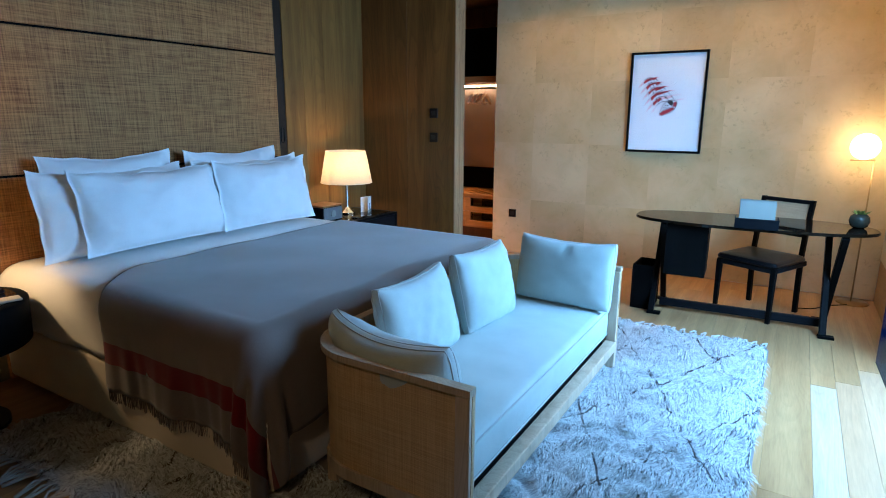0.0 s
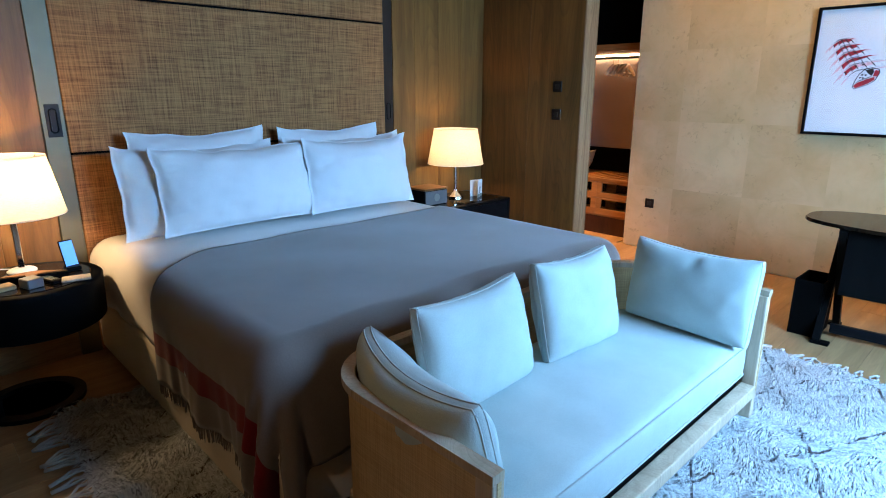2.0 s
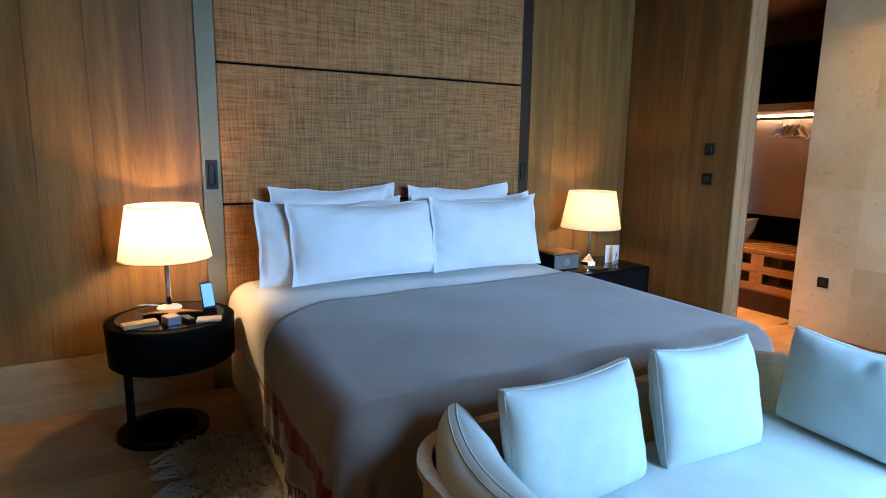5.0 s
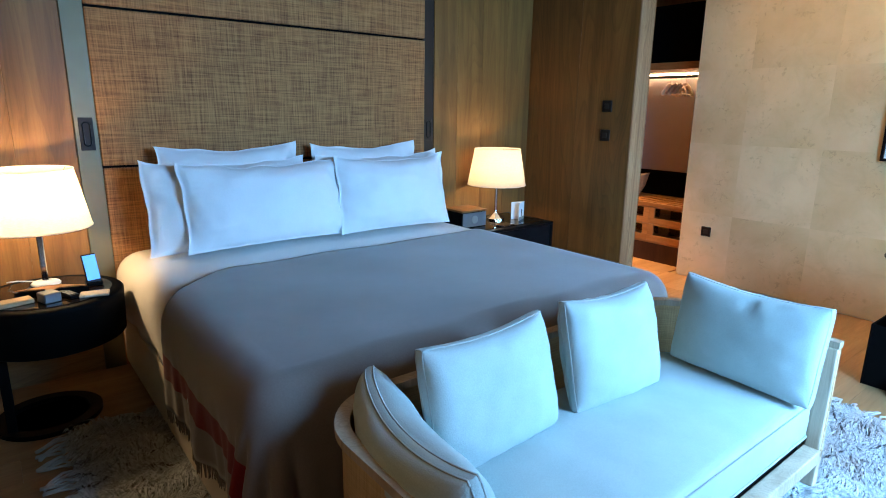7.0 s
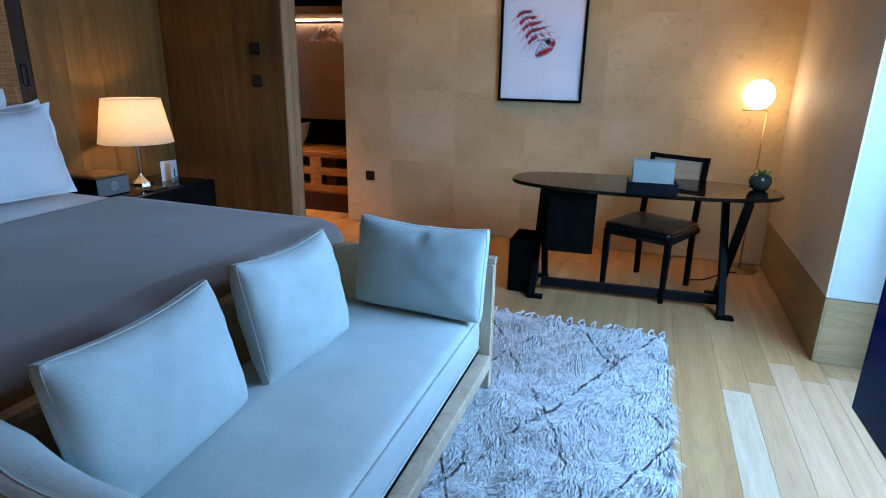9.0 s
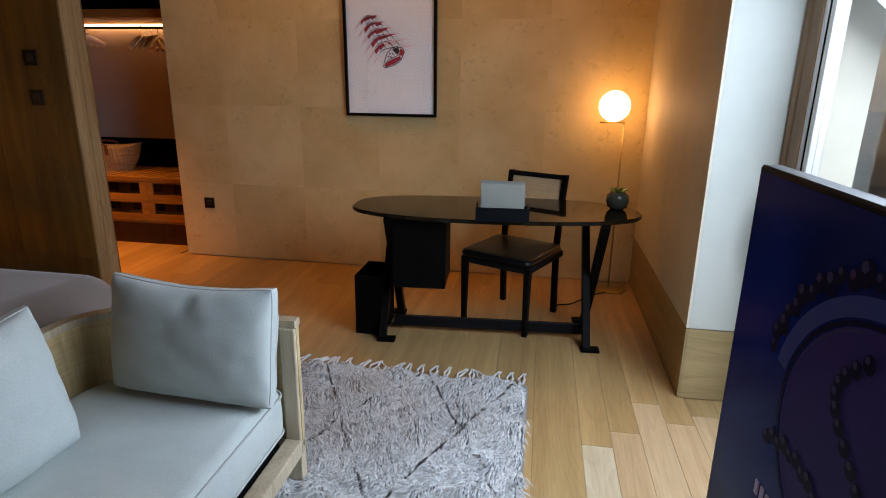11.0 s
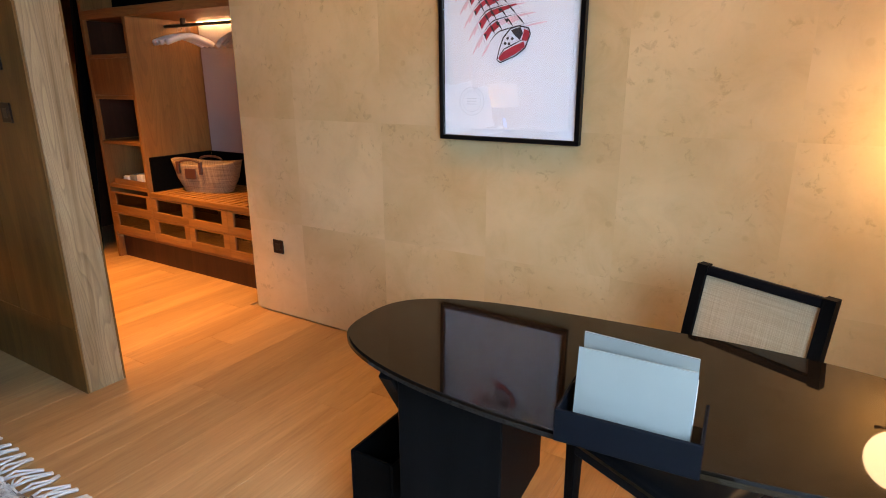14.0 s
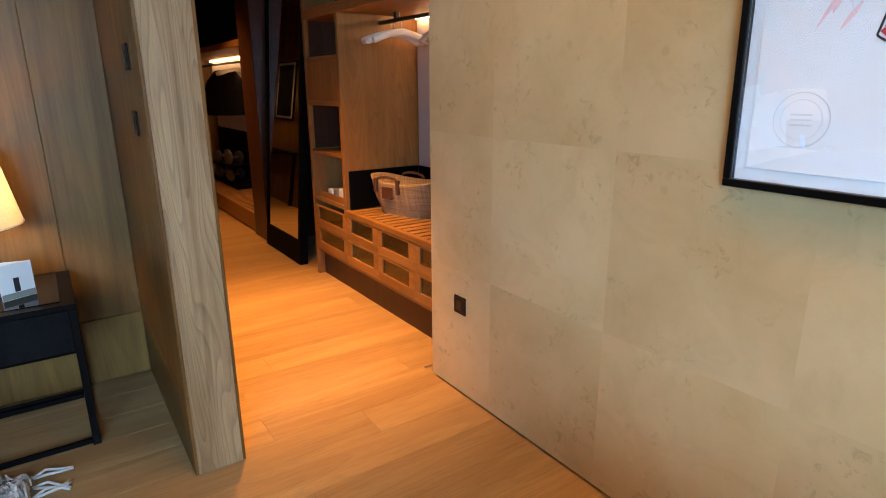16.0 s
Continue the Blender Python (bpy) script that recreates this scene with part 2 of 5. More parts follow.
PANEL_WALL = plain("cream_wall_panel", (0.62, 0.54, 0.42), 0.6, vary=0.05, relief=0.1)
REVEAL = plain("pale_grey_fabric_panel", (0.47, 0.49, 0.44), 0.7, vary=0.04, relief=0.15)
LINEN = cloth("white_linen", (0.89, 0.89, 0.89), patch=0.015, relief=0.04)
SHEET = cloth("ivory_sheet", (0.88, 0.85, 0.81), patch=0.02, relief=0.1)
UPHOLSTERY = cloth("cream_upholstery", (0.76, 0.66, 0.52), patch=0.03, relief=0.3)
SOFA_LINEN = cloth("sofa_linen", (0.48, 0.55, 0.53), patch=0.06, relief=0.45, weave=700)
PIPING = cloth("piping_linen", (0.44, 0.48, 0.46), patch=0.03)
THROW = cloth("taupe_wool", (0.175, 0.14, 0.122), patch=0.05, relief=0.4, weave=500, sheen=0.35)
THROW_RED = cloth("red_wool", (0.16, 0.004, 0.007), patch=0.05, relief=0.4, weave=500)
WOOL = shag("shaggy_wool")
# darker than the wool: shade between the strands put into the colour
BACKING = cloth("rug_backing", (0.26, 0.25, 0.24), patch=0.1)
TASSEL = cloth("tassel_wool", (0.60, 0.60, 0.585), patch=0.05)
BLACK = plain("black_lacquer", (0.0035, 0.0035, 0.004), 0.35, spec=0.10)
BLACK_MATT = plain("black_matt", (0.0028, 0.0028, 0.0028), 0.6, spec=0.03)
LEATHER = plain("black_leather", (0.006, 0.006, 0.007), 0.32, relief=0.25, spec=0.25)
BROWN_LEATHER = plain("brown_leather", (0.08, 0.028, 0.014), 0.45, relief=0.2)
DESK_TOP = plain("smoked_lacquer", (0.010, 0.0065, 0.004), 0.0, vary=0.05, spec=0.30)
PLATE = plain("brown_metal_plate", (0.016, 0.010, 0.007), 0.45, 0.2, spec=0.25)
CHROME = plain("chrome", (0.7, 0.7, 0.7), 0.12, 1.0, 0.02)
STEEL = plain("brushed_steel", (0.55, 0.56, 0.56), 0.28, 1.0, 0.04)
BRASS = plain("brass", (0.45, 0.30, 0.13), 0.3, 1.0, 0.05)
PAPER = plain("paper", (0.80, 0.80, 0.79), 0.7, vary=0.02)
GREY_CARD = plain("grey_card", (0.22, 0.225, 0.195), 0.65, vary=0.05)
NAVY = plain("navy_leatherette", (0.003, 0.004, 0.006), 0.55, relief=0.2, spec=0.08)
MAUVE = cloth("mauve_back_panel", (0.50, 0.45, 0.43), patch=0.03, relief=0.15)
CERAMIC = plain("dark_green_glaze", (0.045, 0.05, 0.038), 0.22, vary=0.2)
LEAF = plain("succulent_leaf", (0.16, 0.24, 0.04), 0.45, vary=0.3, scale=20)
HANGER = cloth("padded_hanger", (0.74, 0.68, 0.60), patch=0.04)
HANGER_WOOD = wood("hanger_wood", (0.66, 0.48, 0.31), (0.76, 0.58, 0.40), "y", 0.4)
INK = plain("black_ink", (0.02, 0.015, 0.018), 0.7)
RED_INK = plain("red_ink", (0.42, 0.015, 0.03), 0.7, vary=0.25, scale=30)
PINK_INK = plain("pink_wash", (0.68, 0.42, 0.44), 0.8, vary=0.1, scale=30)
GREY_INK = plain("grey_pencil", (0.45, 0.43, 0.45), 0.8, vary=0.1, scale=30)
ART_PAPER = plain("drawing_paper", (0.63, 0.645, 0.66), 0.75, vary=0.02)
STAMP = plain("blind_stamp", (0.47, 0.48, 0.49), 0.8)
SPEAKER = cloth("speaker_cloth", (0.16, 0.16, 0.16), patch=0.05, relief=0.6)
ROBE = cloth("black_robe", (0.005, 0.005, 0.006), patch=0.1, sheen=0.0)
GREY_METAL = plain("cast_weight", (0.20, 0.20, 0.21), 0.4, 0.6)
STONE = plain("pale_stone", (0.62, 0.60, 0.56), 0.7, scale=2)
ALU = plain("pale_aluminium", (0.62, 0.60, 0.57), 0.4, 0.6)
SASH = wood("brown_sash", (0.24, 0.125, 0.07), (0.31, 0.17, 0.10), "z", 0.5)
PANE = glass("window_glass")
PICTURE_GLASS = glass("picture_glass")
PICTURE_GLASS.node_tree.nodes["Principled BSDF"].inputs["IOR"].default_value = 1.7
TINT = glass("drawer_glass", 0.02, (0.75, 0.75, 0.7))
GLOBE = glow("opal_globe", (1.0, 0.72, 0.42), 26.0)
LED = glow("led_strip_glow", (1.0, 0.62, 0.32), 36.0)
SPOT_GLOW = glow("downlight_glow", (1.0, 0.7, 0.4), 6.0)
MIRROR, mirror_tree, mirror_bsdf = material("mirror_silver", 0.02, 1.0)
mirror_bsdf.inputs["Base Color"].default_value = (0.85, 0.85, 0.85, 1)

SHADE = bpy.data.materials.new("lamp_shade_fabric")
SHADE.use_nodes = True
st = SHADE.node_tree
st.nodes.remove(st.nodes["Principled BSDF"])
fine_n = node(st, "ShaderNodeTexNoise", Vector=coords(st, (60, 60, 400)), Scale=1.0, Detail=2.0).outputs[0]
shade_col = ramp(st, fine_n, [(0.3, (0.56, 0.50, 0.40)), (0.7, (0.66, 0.60, 0.49))])
sd = node(st, "ShaderNodeBsdfDiffuse", Color=shade_col)
sl = node(st, "ShaderNodeBsdfTranslucent", Color=shade_col)
sm = node(st, "ShaderNodeMixShader", i0=0.55, i1=sd.outputs[0], i2=sl.outputs[0])
st.links.new(sm.outputs[0], st.nodes["Material Output"].inputs[0])

SCREEN, sct, scb = material("dark_blue_screen", 0.14, 0, 0.03)
sn = node(sct, "ShaderNodeTexNoise", Vector=coords(sct), Scale=2.2, Detail=4.0).outputs[0]
scol = ramp(sct, sn, [(0.3, (0.001, 0.007, 0.06)), (0.55, (0.002, 0.018, 0.18)), (0.75, (0.010, 0.026, 0.25))])
scb.inputs["Base Color"].default_value = (0.003, 0.003, 0.004, 1)
sct.links.new(scol, scb.inputs["Emission Color"])
scb.inputs["Emission Strength"].default_value = 0.5
SCREEN_BLUE = glow("screen_blue", (0.015, 0.03, 0.12), 0.6, 0.03)
SCREEN_PALE = glow("screen_lettering", (0.20, 0.22, 0.36), 0.55, 0.03)
SCREEN_HAZE = glow("screen_haze", (0.014, 0.012, 0.075), 0.6, 0.03)
SCREEN_MID = glow("screen_glint", (0.022, 0.024, 0.07), 0.5, 0.03)
SCREEN_DARK = glow("screen_shadow", (0.003, 0.004, 0.018), 0.5, 0.03)


# ---- building helpers ----
ORIGIN = {}


def thing(name, loc=(0, 0, 0), turn=0.0, label="", category="", group="", kind=""):
    ob = new(name)
    ob.empty_display_size = 0.1
    ob.matrix_basis = pose(*loc, 0, 0, turn)
    ORIGIN[ob] = Vector(loc) if not turn else Vector()
    return tagged(ob, label, category, group, kind)


def part(name, bm, mat, parent=None, label="", smooth=False):
    """One bmesh as one object. World coordinates, unless the parent is turned."""
    o = parent
    while o is not None and o not in ORIGIN:
        o = o.parent
    if o is not None:
        bmesh.ops.translate(bm, vec=-ORIGIN[o], verts=bm.verts)
    me = bpy.data.meshes.new(name)
    bm.normal_update()
    bm.to_mesh(me)
    bm.free()
    for m in mat if isinstance(mat, (list, tuple)) else (mat,):
        me.materials.append(m)
    if smooth:
        me.polygons.foreach_set("use_smooth", [True] * len(me.polygons))
    ob = new(name, me)
    ob.parent = parent
    if label:
        ob["label"] = label
    return ob


def bx(a, b, bev=0.003, bm=None, m=None, seg=1):
    """A box from corner a to corner b with softened edges."""
    bm = bm or bmesh.new()
    a, b = Vector(a), Vector(b)
    d = b - a
    got = bmesh.ops.create_cube(bm, size=1, matrix=Matrix.Translation((a + b) / 2) @ Matrix.Diagonal((abs(d.x), abs(d.y), abs(d.z), 1)))
    vs = got["verts"]
    if bev:
        es = list({e for v in vs for e in v.link_edges})
        got = bmesh.ops.bevel(bm, geom=es, offset=min(bev, min(abs(d.x), abs(d.y), abs(d.z)) * 0.45), segments=seg, affect="EDGES", profile=0.5)
        vs = list({v for f in got["faces"] for v in f.verts} | {v for v in vs if v.is_valid})
    if m is not None:
        bmesh.ops.transform(bm, matrix=m, verts=vs)
    return bm


def lathe(profile, n=32, centre=(0, 0, 0), bm=None, axis="z"):
    """Turned shape from (radius, height) pairs."""
    bm = bm or bmesh.new()
    rings = []
    for r, h in profile:
        ring = []
        for i in range(n):
            a = 2 * math.pi * i / n
            p = Vector((r * math.cos(a), r * math.sin(a), h))
            if axis == "y":
                p = Vector((p.x, p.z, p.y))
            elif axis == "x":
                p = Vector((p.z, p.x, p.y))
            ring.append(bm.verts.new(p + Vector(centre)))
        rings.append(ring)
    for p, q in zip(rings, rings[1:]):
        for i in range(n):
            bm.faces.new((p[i], p[(i + 1) % n], q[(i + 1) % n], q[i]))
    for ring, closed in ((rings[0], profile[0][0]), (rings[-1], profile[-1][0])):
        if closed > 0:
            bm.faces.new(ring)
    bmesh.ops.remove_doubles(bm, verts=bm.verts, dist=1e-5)
    bmesh.ops.recalc_face_normals(bm, faces=bm.faces)
    return bm


def tube(points, r=0.004, n=8, bm=None, closed=False):
    bm = bm or bmesh.new()
    pts = [Vector(p) for p in points]
    rings = []
    for i, p in enumerate(pts):
        if closed:
            d = pts[(i + 1) % len(pts)] - pts[i - 1]
        else:
            d = pts[min(i + 1, len(pts) - 1)] - pts[max(i - 1, 0)]
        d.normalize()
        side = d.cross(Vector((0, 0, 1)) if abs(d.z) < 0.9 else Vector((1, 0, 0))).normalized()
        up = side.cross(d)
        rings.append([bm.verts.new(p + r * (math.cos(2 * math.pi * k / n) * side + math.sin(2 * math.pi * k / n) * up)) for k in range(n)])
    pairs = list(zip(rings, rings[1:])) + ([(rings[-1], rings[0])] if closed else [])
    for a, b in pairs:
        for k in range(n):
            bm.faces.new((a[k], a[(k + 1) % n], b[(k + 1) % n], b[k]))
    if not closed:
        bm.faces.new(rings[0])
        bm.faces.new(rings[-1])
    bmesh.ops.recalc_face_normals(bm, faces=bm.faces)
    return bm


def sweep(path, w, h, z0=0.0, bm=None):
    """A rectangular section w wide and h high along a level path of (x, y), its underside at z0."""
    bm = bm or bmesh.new()
    pts = [Vector((*p, 0)) for p in path]
    rings = []
    for i, p in enumerate(pts):
        d = (pts[min(i + 1, len(pts) - 1)] - pts[max(i - 1, 0)]).normalized()
        s = Vector((-d.y, d.x, 0)) * w / 2
        rings.append([bm.verts.new(q) for q in (p - s + Vector((0, 0, z0)), p + s + Vector((0, 0, z0)), p + s + Vector((0, 0, z0 + h)), p - s + Vector((0, 0, z0 + h)))])
    for a, b in zip(rings, rings[1:]):
        for k in range(4):
            bm.faces.new((a[k], a[(k + 1) % 4], b[(k + 1) % 4], b[k]))
    bm.faces.new(rings[0])
    bm.faces.new(rings[-1])
    bmesh.ops.recalc_face_normals(bm, faces=bm.faces)
    return bm


def slab(outline, z0, z1, bev=0.004):
    bm = bmesh.new()
    f = bm.faces.new([bm.verts.new((x, y, z0)) for x, y in outline])
    up = bmesh.ops.extrude_face_region(bm, geom=[f])
    bmesh.ops.translate(bm, vec=(0, 0, z1 - z0), verts=[v for v in up["geom"] if isinstance(v, bmesh.types.BMVert)])
    bmesh.ops.recalc_face_normals(bm, faces=bm.faces)
    if bev:
        es = [e for e in bm.edges if abs(e.verts[0].co.z - e.verts[1].co.z) < 1e-6]
        bmesh.ops.bevel(bm, geom=es, offset=bev, segments=2, affect="EDGES")
    return bm


def sheet(rows, bm=None):
    """A mesh over rows of points."""
    bm = bm or bmesh.new()
    vs = [[bm.verts.new(p) for p in r] for r in rows]
    for a, b in zip(vs, vs[1:]):
        for i in range(len(a) - 1):
            bm.faces.new((a[i], a[i + 1], b[i + 1], b[i]))
    return bm


def cushion(w, h, t, flange=0.0, n=26, pinch=0.05, wrinkle=0.006, seed=0, bend=0.0, edge=0.0, sag=0.0, power=2.6, corner=0.0, wavy=0.0, dent=0.0):
    """A stuffed cushion standing in the xz plane, bottom edge at z = 0, front towards -y. edge: half the depth of its boxed border."""
    bm = bmesh.new()

    def at(u, v, side):
        inner = 1 - flange
        uu, vv = min(1, abs(u) / inner), min(1, abs(v) / inner)
        th = edge + (t / 2 - edge) * (max(0, 1 - uu ** power) * max(0, 1 - vv ** power)) ** (0.5 if edge else 0.62) + 0.002
        if dent:
            th = edge + (th - edge) * (1 - dent * math.exp(-((u - 0.1) / 0.07) ** 2 - ((v - 0.80) / 0.22) ** 2))
        x = w / 2 * u * (1 - pinch * (1 - v * v))
        z = h / 2 * (1 + v * (1 - pinch * (1 - u * u))) - sag * max(0, v) ** 2 * (1 - u * u)
        round_off = 1 - corner * abs(u * v) ** 5
        x, z = x * round_off, h / 2 + (z - h / 2) * round_off
        rim = max(abs(u), abs(v)) ** 6 * min(1, max(0, v + 0.9))
        x += wavy * rim * noise.noise(Vector((z * 9, seed * 2.3, u)))
        z += wavy * rim * noise.noise(Vector((x * 7, seed * 1.7, v)))
        q = Vector((x * 7 + seed * 3.1, z * 7, side * 5 + seed))
        wr = wrinkle * noise.noise(q) + wrinkle * 0.6 * noise.noise(q * 2.7)
        y = -side * (th + wr * (1 if th > edge + 0.01 else 0.4)) + bend * (u * u)
        if flange and max(uu, vv) >= 1:
            y += 0.016 * noise.noise(Vector((x * 8 + seed, z * 8, 1)))
        return Vector((x, y, z))

    border = {}
    for side in (1, -1):
        g = []
        for j in range(n + 1):
            row = []
            for i in range(n + 1):
                u, v = math.sin((2 * i / n - 1) * math.pi / 2), math.sin((2 * j / n - 1) * math.pi / 2)
                if i in (0, n) or j in (0, n):
                    key = (i, j, side if edge else 0)
                    if key not in border:
                        border[key] = bm.verts.new(at(u, v, side if edge else 0.0001))
                    row.append(border[key])
                else:
                    row.append(bm.verts.new(at(u, v, side)))
            g.append(row)
        for j in range(n):
            for i in range(n):
                q = (g[j][i], g[j][i + 1], g[j + 1][i + 1], g[j + 1][i])
                bm.faces.new(q if side > 0 else q[::-1])
    if edge:
        loop = [(i, 0) for i in range(n)] + [(n, j) for j in range(n)] + [(i, n) for i in range(n, 0, -1)] + [(0, j) for j in range(n, 0, -1)]
        crest = {}
        for k in loop:
            p = (border[(*k, 1)].co + border[(*k, -1)].co) / 2
            out = (p - Vector((0, p.y, h / 2))).normalized()
            crest[k] = bm.verts.new(p + out * (edge * 0.5 + wrinkle * 0.5 * noise.noise(p * 26 + Vector((seed, 0, 0)))))
        for a, b in zip(loop, loop[1:] + loop[:1]):
            bm.faces.new((border[(*b, 1)], border[(*a, 1)], crest[a], crest[b]))
            bm.faces.new((crest[b], crest[a], border[(*a, -1)], border[(*b, -1)]))
    bmesh.ops.recalc_face_normals(bm, faces=bm.faces)
    return bm


def cushion_seam(w, h, pinch=0.05, bend=0.0, y=0.0, n=20, sag=0.0, corner=0.0):
    pts = []
    for side in range(4):
        for k in range(n):
            s = -1 + 2 * k / n
            u, v = ((s, -1), (1, s), (-s, 1), (-1, -s))[side]
            k2 = 1 - corner * abs(u * v) ** 5
            z = h / 2 * (1 + v * (1 - pinch * (1 - u * u))) - sag * max(0, v) ** 2 * (1 - u * u)
            pts.append((w / 2 * u * (1 - pinch * (1 - v * v)) * k2, y + bend * u * u, h / 2 + (z - h / 2) * k2))
    return pts


def block(p, size, mat, name, label, category, turn=0.0, bev=0.004, group=""):
    """A small box-shaped thing standing at p."""
    ob = part(name, bx((-size[0] / 2, -size[1] / 2, 0), (size[0] / 2, size[1] / 2, size[2]), bev), mat)
    ob.matrix_basis = pose(*p, 0, 0, turn)
    return tagged(ob, label, category, group)


# ---- the room ----
HEAD, ART, SIDE, TOP = -3.73, 5.87, 0.727, 2.8
floor = tagged(part("floor", bx((-10.2, -2.4, -0.12), (1.02, 7.0, -0.012), 0), OAK_LOW), "pale oak plank floor running through bedroom and closet", "floor", kind="structure")
# ceiling is out of view; dark oak chosen to hold down bounced light
ceiling = tagged(part("ceiling", bx((-10.2, -2.4, TOP), (1.3, 7.0, TOP + 0.12), 0), OAK), "unseen ceiling, given dark oak to cut bounced light", "ceiling", kind="structure")

wall_head = tagged(part("wall_headboard", bx((HEAD - 0.2, -2.4, 0), (HEAD - 0.012, 4.86, TOP), 0), OAK), "oak panelled wall behind the bed", "wall", kind="structure")
wall_partition = tagged(part("wall_partition", bx((HEAD - 0.012, 4.687, 0), (-2.692, 4.851, TOP), 0), OAK), "oak veneered partition between bed and closet passage", "wall", kind="structure")
wall_art = tagged(part("wall_art", bx((-2.843, ART + 0.012, 0), (SIDE + 0.3, ART + 0.12, TOP), 0), PANEL_WALL), "wall clad in cream parchment panels", "wall", kind="structure")
wall_side = tagged(part("wall_window_pier", bx((SIDE + 0.012, 4.225, 0), (1.3, ART + 0.12, TOP), 0), PANEL_WALL), "cream panelled pier beside the sliding window", "wall", kind="structure")
# unseen closing wall, dark so that it throws little light back
tagged(part("wall_south", bx((HEAD - 0.2, -2.55, 0), (1.3, -2.4, TOP), 0), OAK), "unseen south wall, given dark oak to cut bounced light", "wall", kind="structure")
# unseen wall added so daylight enters only north of it
tagged(part("wall_window_south", bx((1.0, -2.4, 0), (1.3, 2.13, 2.5), 0), OAK), "unseen oak wall added to narrow the daylight", "wall", kind="structure")
tagged(part("wall_window_lintel", bx((1.0, -2.4, 2.5), (1.3, 4.225, TOP), 0), PLASTER), "plaster strip above the sliding window", "wall", kind="structure")
tagged(part("wall_passage", bx((-10.2, 4.70, 0), (HEAD - 0.2, 4.86, TOP), 0), OAK), "brown wall along the closet passage", "wall", kind="structure")
tagged(part("wall_closet_back", bx((-10.2, 6.70, 0), (-1.2, 6.9, TOP), 0), CLOSET_OAK), "wall behind the closets", "wall", kind="structure")
tagged(part("wall_passage_end", bx((-10.2, 4.86, 0), (-10.05, 6.7, TOP), 0), OAK), "end wall of the closet passage", "wall", kind="structure")
tagged(part("wall_closet_end", bx((-1.2, ART + 0.12, 0), (-1.05, 6.9, TOP), 0), OAK), "end wall behind the parchment wall", "wall", kind="structure")


def veneer(parent, x0, x1, y0, y1, z0, z1, mat, name="panel", bev=0.0012):
    return part(name, bx((x0, y0, z0), (x1, y1, z1), bev), mat, parent)


ys = [1.247 - 0.268 * k for k in range(14)][::-1]
for a, b in zip(ys, ys[1:]):
    veneer(wall_head, HEAD - 0.012, HEAD, a + 0.0008, b - 0.0008, 0.334, TOP, OAK, "board")
for a, b in ((3.63, 3.86), (3.86, 4.12), (4.12, 4.39), (4.39, 4.674)):
    veneer(wall_head, HEAD - 0.012, HEAD, a + 0.0008, b - 0.0008, 0.334, TOP, OAK, "board")
veneer(wall_head, HEAD - 0.012, HEAD, -2.36, 1.247, 0.0, 0.331, OAK_LOW, "baseboard")
veneer(wall_head, HEAD - 0.012, HEAD, 3.63, 4.674, 0.003, 0.332, OAK, "baseboard")
# partition faces take the darkened oak, so their shade is coloured in
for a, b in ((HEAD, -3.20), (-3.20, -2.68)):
    veneer(wall_partition, a + 0.0005, b - 0.0005, 4.675, 4.687, 0.334, TOP, OAK_SHADED, "board")
    veneer(wall_partition, a + 0.0005, b - 0.0005, 4.851, 4.863, 0.334, TOP, OAK_SHADED, "board")
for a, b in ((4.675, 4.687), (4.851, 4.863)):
    veneer(wall_partition, HEAD, -2.68, a, b, 0.003, 0.332, OAK_SHADED, "baseboard")
veneer(wall_partition, -2.692, -2.678, 4.687, 4.851, 0.003, TOP, END_OAK, "end_board")
xs, zs = [-2.855, -2.40, -1.79, -1.18, -0.57, 0.04, 0.727], [0.008, 0.615, 1.23, 1.845, 2.46, 2.8]
for a, b in zip(xs, xs[1:]):
    for c, d in zip(zs, zs[1:]):
        veneer(wall_art, a, b, ART, ART + 0.012, c, d, PARCHMENT, "tile", 0)
veneer(wall_art, -2.855, -2.843, ART + 0.012, ART + 0.12, 0.008, TOP, PANEL_WALL, "end_board")
for a, b in ((4.213, 5.05), (5.05, 5.869)):
    veneer(wall_side, SIDE, SIDE + 0.012, a, b, 0.360, TOP, PANEL_WALL)
veneer(wall_side, SIDE + 0.002, SIDE + 0.012, 4.217, 5.869, 0.003, 0.354, OAK_LOW, "baseboard")
veneer(wall_side, SIDE + 0.012, 0.995, 4.213, 4.225, 0.360, TOP, REVEAL, "reveal_panel")
veneer(wall_side, SIDE + 0.012, 0.995, 4.215, 4.225, 0.003, 0.354, OAK_LOW_X, "baseboard")
veneer(wall_side, SIDE + 0.004, SIDE + 0.012, 4.219, 5.869, 0.354, 0.360, BLACK_MATT, "shadow_gap")

# ---- sliding window and terrace ----
window = thing("window_1", (1.05, 3.1, 0), 0, "tall sliding glass door in a brown timber frame", "window", kind="structure")
part("window_frame", bx((0.998, 4.165, 0), (1.09, 4.212, 2.5), 0.003), SASH, window, "brown timber jamb")
part("sash_stile", bx((1.004, 4.075, 0.02), (1.085, 4.160, 2.48), 0.004), SASH, window, "brown timber sash")
part("sash_edge", bx((1.010, 4.052, 0.02), (1.080, 4.074, 2.48), 0.003), ALU, window, "pale aluminium edge")
part("gasket", bx((1.016, 4.044, 0.02), (1.074, 4.051, 2.48), 0.001), BLACK_MATT, window)
part("inner_edge", bx((1.018, 4.010, 0.02), (1.072, 4.043, 2.48), 0.003), ALU, window)
for y in (2.18,):
    part("mullion", bx((1.01, y - 0.045, 0.02), (1.08, y + 0.045, 2.48), 0.004), SASH, window)
part("window_sill", bx((0.99, 2.14, 0.0), (1.12, 4.043, 0.03), 0.003), ALU, window, "pale metal threshold")
